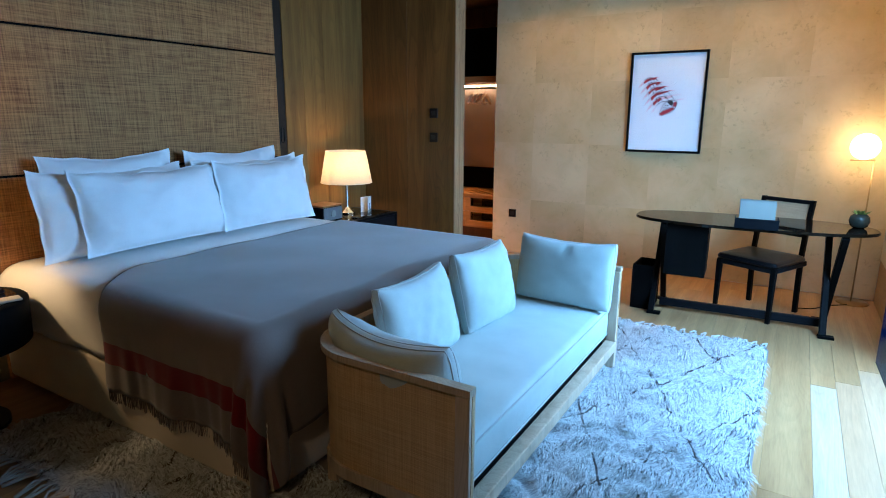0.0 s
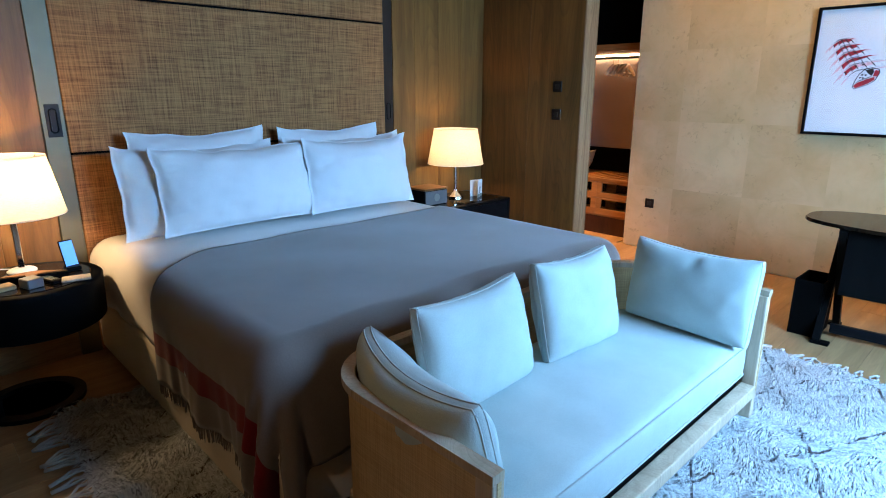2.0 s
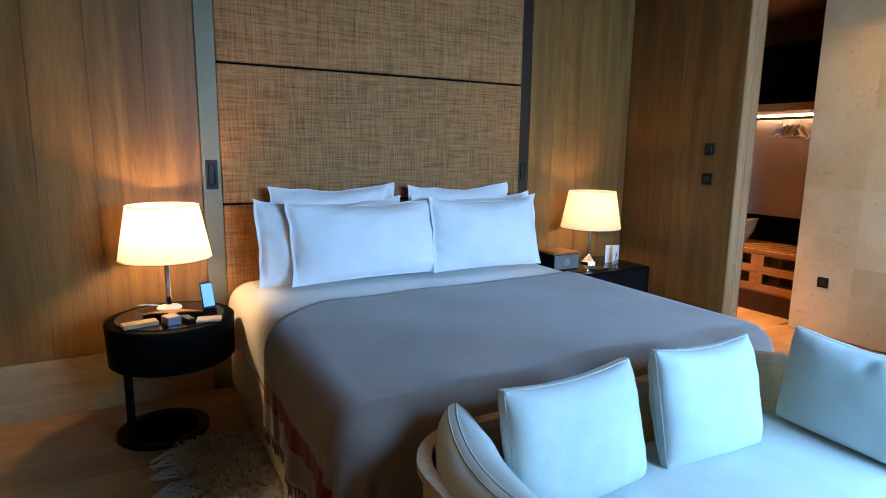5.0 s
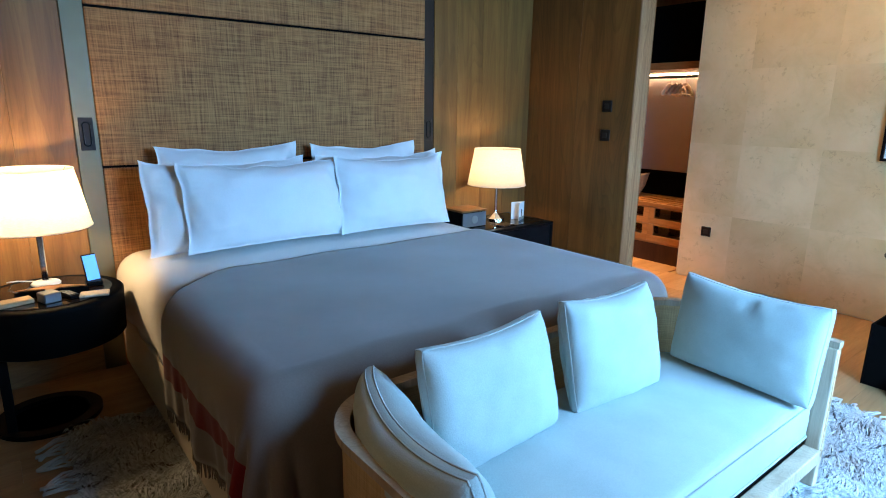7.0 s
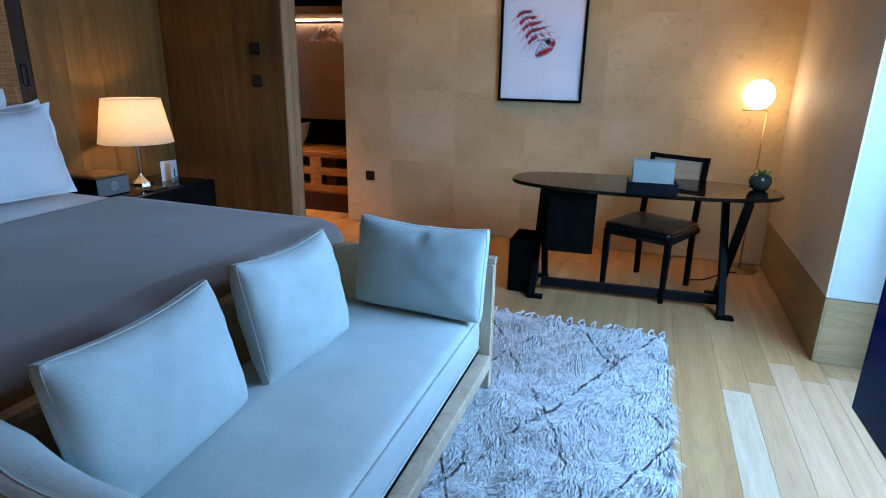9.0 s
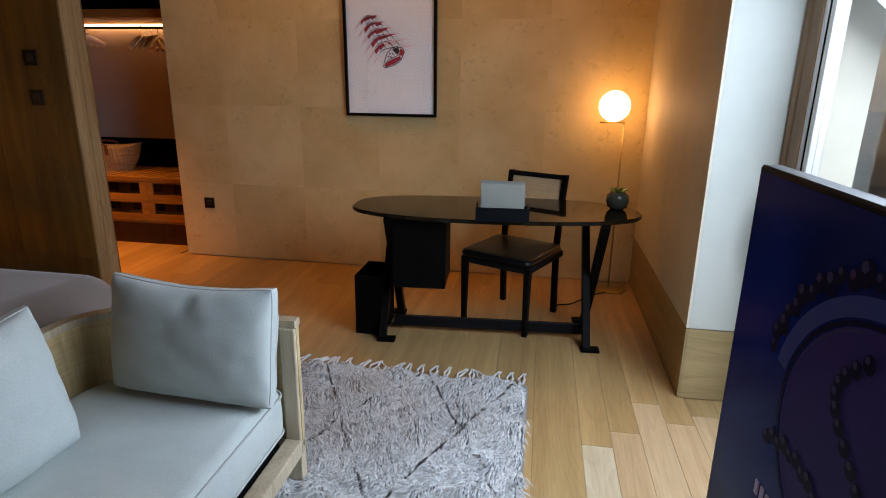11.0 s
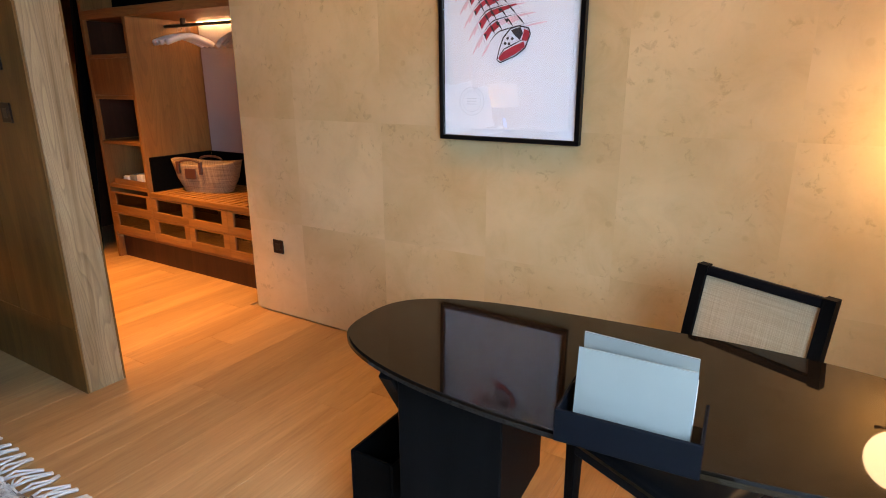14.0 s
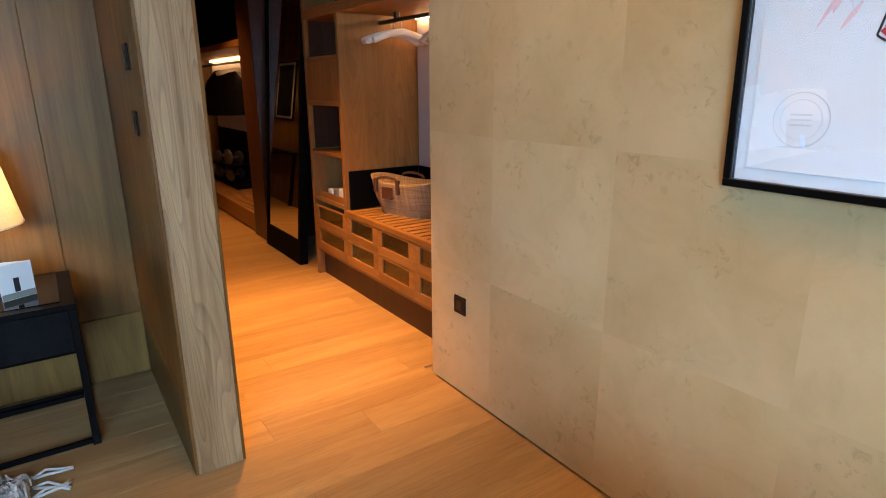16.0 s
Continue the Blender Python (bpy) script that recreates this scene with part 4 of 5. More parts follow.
# ---- rug ----
RX0, RX1, RY0, RY1 = -3.03, 0.03, 0.97, 4.17
rug = thing("rug", (-1.5, 2.57, 0), 0, "large shaggy cream rug with dark lozenge lines and tassels", "rug")
part("backing", slab(rounded(RX0, RX1, RY0, RY1, 0.03, 4), 0.0, 0.018, 0.006), BACKING, rug)
rng = np.random.default_rng(4)


def tufts(x0, x1, y0, y1, density, length, width):
    """Curved wool blades over a stretch of the rug: their corners."""
    n = int((x1 - x0) * (y1 - y0) * density)
    p = np.stack([rng.uniform(x0, x1, n), rng.uniform(y0, y1, n), np.full(n, 0.018)], 1)
    swirl = np.array([noise.noise(Vector((a * 4.1, b * 4.1, 0.3))) for a, b in p[:, :2]]) * 3.4
    ang = swirl * 0.75 + rng.normal(0, 0.5, n) - 1.9
    d = np.stack([np.cos(ang), np.sin(ang), np.zeros(n)], 1)
    s = np.stack([-np.sin(ang), np.cos(ang), np.zeros(n)], 1) * (width * rng.uniform(0.6, 1.3, n))[:, None]
    ln = (length * rng.uniform(0.6, 1.25, n))[:, None]
    up = np.array([[0, 0, 1.0]])
    clump = np.array([noise.noise(Vector((a * 11, b * 11, 4.0))) for a, b in p[:, :2]])[:, None]
    lift = np.clip(0.5 + 1.1 * clump, 0.05, 1.2)
    mid = p + d * ln * 0.4 + up * (0.010 + 0.040 * lift * rng.uniform(0.5, 1, (n, 1)))
    tip = p + d * ln + up * (0.004 + 0.034 * lift * rng.random((n, 1)))
    return np.stack([p - s, p + s, mid + s, mid - s, tip], 1)


blades = np.concatenate([
    tufts(-0.95, RX1 - 0.01, 1.0, RY1 - 0.01, 30000, 0.056, 0.0027),
    tufts(RX0 + 0.01, -0.95, RY0 + 0.01, 1.62, 16000, 0.056, 0.0031),
    tufts(RX0 + 0.01, -0.95, 3.3, RY1 - 0.01, 16000, 0.056, 0.0031)])
corners = np.arange(len(blades))[:, None] * 5
me = bpy.data.meshes.new("pile")
me.from_pydata((blades.reshape(-1, 3) - np.array([-1.5, 2.57, 0.0])).tolist(), [], (corners + np.array([[0, 1, 2, 3]])).tolist() + (corners + np.array([[3, 2, 4]])).tolist())
me.materials.append(WOOL)
me.polygons.foreach_set("use_smooth", [True] * len(me.polygons))
pile = new("pile", me)
pile.parent = rug
tagged(pile, "shaggy wool pile", kind="stuff")

tassel_meshes = []
for k in range(5):
    bm = bmesh.new()
    for s in (-1, 1):
        w = 0.012 + 0.004 * k % 0.009
        pts = [(s * 0.001, 0, 0.014), (s * w, 0.045, 0.022), (s * w * 0.4 + 0.010 * math.sin(k * 2.1), 0.095, 0.012), (0.022 * math.sin(k * 1.7) + s * 0.004, 0.13, 0.007)]
        tube(pts, 0.0058, 5, bm)
    me = bpy.data.meshes.new("tassel")
    bm.to_mesh(me)
    bm.free()
    me.materials.append(TASSEL)
    me.polygons.foreach_set("use_smooth", [True] * len(me.polygons))
    tassel_meshes.append(me)
for end in (0, 1):
    for k in range(48):
        ob = new("tassel", tassel_meshes[random.randrange(5)])
        ob.parent = rug
        x = RX0 + 0.03 + k * (RX1 - RX0 - 0.06) / 47 + random.uniform(-0.008, 0.008)
        ob.matrix_basis = pose(x + 1.5, (RY1 - 0.008 if end else RY0 + 0.008) - 2.57, 0, 0, 0, (0 if end else 180) + random.uniform(-22, 22))

# ---- desk ----
desk = thing("desk", (-0.2, 4.78, 0), 0, "black trestle desk with oval smoked lacquer top", "desk")
DZ = 0.755


def desk_outline(n=110):
    out = []
    for k in range(n):
        a = 2 * math.pi * k / n
        c, s = math.cos(a), math.sin(a)
        p = 0.80 if c > 0 else (0.60 if s > 0 else 0.95)
        x = 0.797 * math.copysign(abs(c) ** p, c)
        y = (0.335 if s > 0 else 0.30) * math.copysign(abs(s) ** p, s)
        t = radians(5)
        out.append((-0.213 + x * math.cos(t) - y * math.sin(t), 4.770 + x * math.sin(t) + y * math.cos(t)))
    return out


part("desktop", slab(desk_outline(), DZ - 0.022, DZ, 0.006), DESK_TOP, desk, "glossy smoked brown oval top")


def beam(a, b, w, d, mat, parent, name, label=""):
    """A straight bar from a to b, w wide along x and d thick."""
    a, b = Vector(a), Vector(b)
    ax = (b - a).normalized()
    side = Vector((1, 0, 0))
    nrm = ax.cross(side).normalized()
    bm = bmesh.new()
    vs = [bm.verts.new(p + side * i * w / 2 + nrm * j * d / 2) for p in (a, b) for i, j in ((-1, -1), (1, -1), (1, 1), (-1, 1))]
    for q in ((0, 1, 2, 3), (7, 6, 5, 4), (0, 4, 5, 1), (1, 5, 6, 2), (2, 6, 7, 3), (3, 7, 4, 0)):
        bm.faces.new([vs[i] for i in q])
    bmesh.ops.recalc_face_normals(bm, faces=bm.faces)
    bmesh.ops.bevel(bm, geom=list(bm.edges), offset=0.003, segments=1, affect="EDGES")
    return part(name, bm, mat, parent, label)


for x in (-0.80, 0.345):
    beam((x - 0.022, 4.605, 0.012), (x - 0.022, 5.03, DZ - 0.024), 0.042, 0.05, EBONY, desk, "leg", "crossed black trestle leg")
    beam((x + 0.022, 5.02, 0.012), (x + 0.022, 4.575, DZ - 0.024), 0.042, 0.05, EBONY, desk, "leg", "crossed black trestle leg")
    for y in (4.605, 5.02):
        part("foot", bx((x - 0.05, y - 0.03, 0), (x + 0.05, y + 0.03, 0.018), 0.003), BLACK_MATT, desk)
part("stretcher", bx((-0.78, 4.75, 0.03), (0.325, 4.78, 0.092), 0.004), EBONY_X, desk, "low black stretcher rail")
cab = part("drawer_cabinet", bx((-0.755, 4.575, 0.335), (-0.465, 4.90, DZ - 0.024), 0.004), EBONY, desk, "black hanging drawer cabinet")
for ob in desk.children:
    if ob.name.split(".")[0] != "desktop":
        ob.matrix_basis = pose(0, 0, 0, 0, 0, 4)

bin_ob = thing("waste_bin", (-0.90, 4.76, 0), 0, "square black leather waste bin beside the desk", "waste bin")
for a, b in (((-0.985, 4.62), (-0.975, 4.90)), ((-0.835, 4.62), (-0.825, 4.90)), ((-0.975, 4.62), (-0.835, 4.63)), ((-0.975, 4.89), (-0.835, 4.90))):
    part("side", bx((*a, 0.0), (*b, 0.36), 0.002), BLACK_MATT, bin_ob)
part("bottom", bx((-0.974, 4.631, 0.002), (-0.836, 4.889, 0.012), 0), BLACK_MATT, bin_ob)

# ---- chair ----
chair = thing("chair", (-0.11, 5.04, 0), -25, "black wooden chair with leather seat and framed cane back", "chair")
for x, y, tx in ((-0.21, -0.21, 0), (0.21, -0.21, 0)):
    bm = bx((x - 0.019, y - 0.019, 0), (x + 0.019, y + 0.019, 0.42), 0.003)
    for v in bm.verts:
        if v.co.z < 0.1:
            v.co.x += (x - v.co.x) * 0.25
            v.co.y += (y - v.co.y) * 0.25
    part("front_leg", bm, EBONY, chair)
for x in (-0.185, 0.185):
    bm = bmesh.new()
    pts = [(x, 0.25, 0.0), (x, 0.235, 0.25), (x, 0.23, 0.45), (x, 0.255, 0.66), (x, 0.30, 0.885)]
    rings = [[bm.verts.new((px + i * 0.016, py + j * 0.016, pz)) for i, j in ((-1, -1), (1, -1), (1, 1), (-1, 1))] for px, py, pz in pts]
    for a, b in zip(rings, rings[1:]):
        for k in range(4):
            bm.faces.new((a[k], a[(k + 1) % 4], b[(k + 1) % 4], b[k]))
    bm.faces.new(rings[0])
    bm.faces.new(rings[-1])
    bmesh.ops.recalc_face_normals(bm, faces=bm.faces)
    part("rear_post", bm, EBONY, chair, "black rear leg and back post")
part("seat_frame", bx((-0.228, -0.228, 0.385), (0.228, 0.245, 0.425), 0.006), EBONY_X, chair)
part("seat", pad(-0.232, 0.232, -0.24, 0.225, 0.426, 0.452, 0.022, 0.04), LEATHER, chair, "black leather seat pad", True)
tilt = pose(0, 0.245, 0.60, -11.3, 0, 0)
part("top_rail", bx((-0.17, -0.013, 0.258), (0.17, 0.013, 0.288), 0.004, m=tilt), EBONY_X, chair)
part("lower_rail", bx((-0.17, -0.013, 0.0), (0.17, 0.013, 0.028), 0.004, m=tilt), EBONY_X, chair)
part("cane_back", bx((-0.17, -0.004, 0.028), (0.17, 0.004, 0.258), 0, m=tilt), CHAIR_CANE, chair, "woven natural cane panel")

# ---- things on and beside the desk ----
holder = thing("folder_holder", (-0.155, 4.55, DZ), 4, "dark leatherette stand holding grey folders on the desk", "folder stand")
part("tray", bx((-0.135, -0.10, 0), (0.135, 0.06, 0.012), 0.002), NAVY, holder)
part("front_wall", bx((-0.135, -0.105, 0), (0.135, -0.098, 0.072), 0.002), NAVY, holder)
part("side_wall", bx((-0.135, -0.098, 0), (-0.128, 0.05, 0.072), 0.002), NAVY, holder)
part("side_wall", bx((0.128, -0.098, 0), (0.135, 0.05, 0.072), 0.002), NAVY, holder)
folder = thing("folder", (-0.153, 4.54, DZ + 0.013), 2, "open grey card folder with papers standing on the desk", "folder")
part("cover", bx((-0.110, -0.002, 0), (0.110, 0.001, 0.170), 0, m=pose(0, -0.05, 0, -6, 0, 0)), GREY_CARD, folder, "grey card front")
part("cover", bx((-0.114, -0.002, 0), (0.110, 0.001, 0.178), 0, m=pose(-0.002, 0.03, 0, 4, 0, -5)), GREY_CARD, folder, "grey card back")
part("papers", bx((-0.02, -0.001, 0), (0.10, 0.001, 0.135), 0, m=pose(0.01, 0.02, 0, 0, 0, -8)), HANGER, folder, "beige papers")

pot = thing("plant_pot", (0.46, 4.90, DZ), 0, "round dark glazed pot with a small succulent", "plant")
part("pot", lathe([(0, 0), (0.030, 0), (0.052, 0.016), (0.063, 0.048), (0.058, 0.080), (0.038, 0.098), (0.033, 0.100), (0.029, 0.094), (0, 0.086)], 36, (0.46, 4.90, DZ)), CERAMIC, pot, "dark green glazed round pot", True)
for k in range(9):
    a, el = k * 2.4, 0.35 + 0.1 * (k % 4)
    bm = bmesh.new()
    d = Vector((math.cos(a), math.sin(a), el)).normalized()
    s = d.cross(Vector((0, 0, 1))).normalized()
    n_ = s.cross(d)
    o = Vector((0.46, 4.90, DZ + 0.088))
    L = 0.045 + 0.012 * (k % 3)
    ring = []
    for q, w in ((0.0, 0.004), (0.4, 0.013), (0.75, 0.012), (1.0, 0.001)):
        c = o + d * L * q + Vector((0, 0, 0.01 * q * q))
        ring.append([bm.verts.new(c + s * w * math.cos(b) + n_ * w * 0.35 * math.sin(b)) for b in [math.pi / 3 * i for i in range(6)]])
    for p, q in zip(ring, ring[1:]):
        for i in range(6):
            bm.faces.new((p[i], p[(i + 1) % 6], q[(i + 1) % 6], q[i]))
    part("leaf", bm, LEAF, pot, "", True)

lampf = thing("floor_lamp", (0.55, 5.71, 0), 0, "brass floor lamp with a glowing opal glass globe", "floor lamp")
part("base", lathe([(0, 0), (0.115, 0), (0.118, 0.006), (0.11, 0.014), (0, 0.016)], 40, (0.57, 5.71, 0)), BRASS, lampf, "round brass base", True)
part("pole", tube([(0.56, 5.70, 0.014), (0.56, 5.70, 1.185)], 0.006, 10), BRASS, lampf, "thin brass pole", True)
part("arm", tube([(0.565, 5.70, 1.18), (0.40, 5.66, 1.18)], 0.006, 10), BRASS, lampf, "", True)
gl = [(0.1 * math.sin(math.pi * k / 20), -0.1 * math.cos(math.pi * k / 20)) for k in range(21)]
part("globe", lathe([(max(r, 0.0), h) for r, h in gl], 40, (0.485, 5.66, 1.286)), GLOBE, lampf, "glowing opal glass globe", True)
wire = [(0.55, 5.62, 0.008), (0.42, 5.52, 0.006), (0.35, 5.42, 0.006), (0.28, 5.33, 0.006), (0.2, 5.30, 0.006), (0.16, 5.26, 0.01)]
tagged(part("lamp_cable", tube(wire, 0.004, 6), BLACK_MATT, None, "", True), "thin black lamp cable lying on the floor", "cable")

# ---- picture ----
PX0, PX1, PZ0, PZ1 = -1.415, -0.738, 1.176, 2.094
pic = thing("framed_picture", ((PX0 + PX1) / 2, ART, PZ0), 0, "red and black ink drawing in a slim black frame", "picture")
FD = 0.036
for a, b in (((PX0, PZ0), (PX1, PZ0 + 0.02)), ((PX0, PZ1 - 0.02), (PX1, PZ1)), ((PX0, PZ0 + 0.02), (PX0 + 0.02, PZ1 - 0.02)), ((PX1 - 0.02, PZ0 + 0.02), (PX1, PZ1 - 0.02))):
    part("frame", bx((a[0], ART - FD, a[1]), (b[0], ART - 0.001, b[1]), 0.002), BLACK, pic, "slim black frame")
part("mount", bx((PX0 + 0.02, ART - 0.014, PZ0 + 0.02), (PX1 - 0.02, ART - 0.002, PZ1 - 0.02), 0), ART_PAPER, pic, "white paper mount")
part("sheet", bx((PX0 + 0.048, ART - 0.0175, PZ0 + 0.05), (PX1 - 0.048, ART - 0.0142, PZ1 - 0.05), 0.001), ART_PAPER, pic, "white drawing paper")
gp = part("glass", bx((PX0 + 0.0202, ART - 0.028, PZ0 + 0.0202), (PX1 - 0.0202, ART - 0.026, PZ1 - 0.0202), 0), PICTURE_GLASS, pic, "clear picture glass")
gp.visible_shadow = False


def ink(polys, mat, name, y):
    bm = bmesh.new()
    for poly in polys:
        f = bm.faces.new([bm.verts.new((x, y, z)) for x, z in poly])
        r = bmesh.ops.extrude_face_region(bm, geom=[f])
        bmesh.ops.translate(bm, vec=(0, -0.0006, 0), verts=[v for v in r["geom"] if isinstance(v, bmesh.types.BMVert)])
    bmesh.ops.recalc_face_normals(bm, faces=bm.faces)
    return part(name, bm, mat, pic)


def on_paper(x, y):
    """Drawing units, from the sheet's lower right, to a point of the sheet."""
    return (PX1 - (535 - x) * 0.00113, PZ0 + (654 - y) * 0.00113)


red, dark, pale, grey = [], [], [], []
dr_ = random.Random(3)


def rib(k, s):
    """Point s (left below 0, right above) of the k-th rib of the drawn creature."""
    bx_, by_ = 85 + 24.5 * k, 45 + 39 * k
    if s < 0:
        q = -s
        return (bx_ - (68 + 4.4 * k) * q, by_ + (63 + 8.4 * k) * q ** 1.6)
    return (bx_ + (80 + 18 * k) * s, by_ - (16 + 5 * k) * s + 10 * s * s)


def stroke(points, w, out, taper=0.25):
    """A brush stroke through the points, widest in its middle."""
    n_ = len(points) - 1
    for i, (a, b) in enumerate(zip(points, points[1:])):
        dx, dy = b[0] - a[0], b[1] - a[1]
        ln = math.hypot(dx, dy) or 1
        wa, wb = (w * (taper + (1 - taper) * math.sin(math.pi * (i + q) / n_)) / 2 for q in (0, 1))
        out.append([on_paper(*p) for p in ((a[0] - dy / ln * wa, a[1] + dx / ln * wa), (b[0] - dy / ln * wb, b[1] + dx / ln * wb), (b[0] + dy / ln * wb, b[1] - dx / ln * wb), (a[0] + dy / ln * wa, a[1] - dx / ln * wa))])


for k in range(6):
    far_left = -1.0 if k < 5 else -0.75
    stroke([rib(k, s) for s in steps(far_left, 0.95, 14)], 3.2, grey)
    stroke([rib(k, s) for s in steps(-0.55, 0.45, 10)], 4.6, dark)
    stroke([(x - 4, y + 9) for x, y in [rib(k, s) for s in steps(far_left - 0.1, -0.5, 6)]], 9, pale)
    stroke([(x + 3, y + 8) for x, y in [rib(k, s) for s in steps(0.55, 1.05, 6)]], 7, pale)
    if k < 5:
        for c in (-0.8, -0.45, -0.15, 0.12, 0.38, 0.64):
            wide = 0.17 if abs(c) < 0.5 else 0.12
            deep = dr_.uniform(0.35, 0.6) if abs(c) < 0.5 else 0.25
            a, b, d, e = rib(k, c - wide), rib(k, c + wide), rib(k + 1, c + wide), rib(k + 1, c - wide)
            low = lambda p, q, f: (p[0] + (q[0] - p[0]) * f, p[1] + (q[1] - p[1]) * f)
            fill = red if abs(c) < 0.7 and not (k == 4 and c > 0) else pale
            fill.append([on_paper(*p) for p in (low(a, e, 0.1), low(b, d, 0.1), low(b, d, deep), low(a, e, deep * 1.25))])
            if abs(c) < 0.5:
                stroke([low(b, d, f) for f in (0.05, 0.35, 0.65, 0.95)], 5.5, dark)
                dark.append([on_paper(*p) for p in (low(a, e, 0.08), low(a, e, 0.5), low(low(a, e, 0.3), low(b, d, 0.3), 0.28))])
            else:
                stroke([low(b, d, f) for f in (0.05, 0.5, 0.95)], 2.4, grey)
head_line = [(190, 345), (200, 305), (216, 265), (245, 234), (280, 226), (318, 235), (326, 256), (306, 304), (270, 330), (205, 355), (190, 345)]
stroke(head_line, 5, dark, 0.8)
red.append([on_paper(*p) for p in ((194, 338), (215, 316), (258, 296), (300, 281), (304, 300), (265, 326), (207, 350))])
red.append([on_paper(*p) for p in ((300, 238), (323, 246), (317, 280), (291, 278))])
dark.append([on_paper(*p) for p in ((246, 240), (286, 229), (296, 252), (284, 276), (266, 262))])
stroke([(200, 330), (220, 306), (262, 288), (300, 272)], 5, dark)
for cx, cy in ((234, 268), (253, 270), (224, 286), (240, 288)):
    dark.append([on_paper(cx + 6 * math.cos(a), cy + 6 * math.sin(a)) for a in [math.pi / 3 * q for q in range(6)]])
yp = ART - 0.0178
ink(pale, PINK_INK, "pink_wash", yp)
ink(red, RED_INK, "red_ink", yp - 0.0004)
ink(grey, GREY_INK, "pencil_lines", yp - 0.0008)
ink(dark, INK, "black_ink", yp - 0.0012)
scx, scz = -1.252, 1.349
part("blind_stamp", tube([(scx + 0.062 * math.cos(a), yp, scz + 0.062 * math.sin(a)) for a in [2 * math.pi * k / 40 for k in range(40)]], 0.0012, 5, tube([(scx + 0.046 * math.cos(a), yp, scz + 0.046 * math.sin(a)) for a in [2 * math.pi * k / 40 for k in range(40)]], 0.0008, 5, closed=True), True), STAMP, pic, "round embossed stamp")
ink([[(scx - 0.024, scz + d), (scx + 0.024, scz + d), (scx + 0.024, scz + d + 0.004), (scx - 0.024, scz + d + 0.004)] for d in (-0.014, -0.002, 0.010)], STAMP, "stamp_bars", yp)

# the picture hangs with its top a little off the wall
pic.matrix_basis = pose((PX0 + PX1) / 2, ART, PZ0, 1.1, 0, 0)

# ---- switches and sockets ----
for z in (1.309, 1.529):
    sw = tagged(part("light_switch", bx((-2.945, 4.667, z - 0.043), (-2.858, 4.675, z + 0.043), 0.003), PLATE), "square dark bronze switch plate on the oak partition", "switch", "wall switches")
    part("rocker", bx((-2.922, 4.664, z - 0.02), (-2.881, 4.667, z + 0.02), 0.001), BRONZE_DARK, sw)
so = tagged(part("wall_socket", bx((-2.657, ART - 0.008, 0.409), (-2.569, ART, 0.496), 0.003), PLATE), "square dark bronze socket plate on the parchment wall", "socket")
part("socket_insert", bx((-2.634, ART - 0.011, 0.432), (-2.592, ART - 0.008, 0.473), 0.001), BRONZE_DARK, so)

# ---- television ----
tv = thing("television", (0.395, 2.68, 0), 1.8, "flat television with a dark blue picture on a slim floor stand", "television")
TL, TB, TT = 1.29, 0.568, 1.304
part("case", bx((0.0, -TL, TB), (0.035, 0, TT), 0.004), BLACK, tv, "thin black case")
part("screen", bx((-0.0015, -TL + 0.012, TB + 0.014), (0, -0.010, TT - 0.010), 0), SCREEN, tv, "dark blue lit screen")
part("stand_post", bx((0.036, -0.71, 0.02), (0.086, -0.63, 1.1), 0.006), BLACK_MATT, tv, "black stand post")
part("stand_base", bx((-0.06, -0.92, 0.0), (0.26, -0.42, 0.02), 0.006), BLACK_MATT, tv, "flat black stand base")


def screen_band(r0, r1, cy, cz, a0, a1, mat, name, dz=1.0, n=24, lift=0.0022):
    bm = bmesh.new()
    rows = [[(-lift, cy - r * math.cos(a), cz + dz * r * math.sin(a)) for a in steps(radians(a0), radians(a1), n)] for r in (r0, r1)]
    sheet(rows, bm)
    part(name, bm, mat, tv)


RY, RZ = -0.45, 0.985
screen_band(0.0, 0.225, RY, RZ, 0, 360, SCREEN_HAZE, "picture_disc", 0.85, 40, 0.0018)
screen_band(0.238, 0.268, RY, RZ, 95, 168, SCREEN_BLUE, "picture_band", 0.85, lift=0.0026)
screen_band(0.226, 0.234, RY, RZ, 60, 340, SCREEN_DARK, "picture_band", 0.85, 48, 0.003)
screen_band(0.218, 0.221, RY, RZ, 110, 250, SCREEN_MID, "picture_band", 0.85, 36, 0.003)
tr = random.Random(11)


def bead(y, z, size):
    """One knot of the ropes in the picture: a dark drop with a paler glint."""
    screen_band(0.0, size, y, z, 0, 360, SCREEN_DARK, "picture_bead", n=7, lift=0.0034 + tr.uniform(0, 0.0004))
    screen_band(0.0, size * 0.45, y + size * 0.3, z + size * 0.35, 0, 360, SCREEN_MID, "picture_bead", n=5, lift=0.0041)


for k in range(30):
    a = radians(165 - 5.2 * k)
    bead(RY - (0.288 + 0.008 * (k % 2)) * math.cos(a), RZ + (0.246 + 0.007 * (k % 2)) * math.sin(a), 0.013 + 0.003 * (k % 3))
for k in range(30):
    bead(-0.20 - 0.019 * k, 0.905 + 0.018 * math.sin(k * 0.36) + 0.007 * (k % 2), 0.012 + 0.003 * (k % 2))
for k in range(18):
    bead(-0.40 + 0.05 * math.sin(k * 0.42), 1.13 - 0.0165 * k, 0.013)
for k in range(7):
    part("lettering_bar", bx((-0.004, -0.195 - k * 0.0195 - 0.010, 0.798 + 0.001 * k), (-0.0046 + 0.003, -0.195 - k * 0.0195, 0.822 + 0.001 * k), 0), SCREEN_PALE, tv)
letters = bpy.data.curves.new("lettering", "FONT")
letters.body, letters.size, letters.extrude = "TV", 0.036, 0.0005
lt = new("lettering", letters)
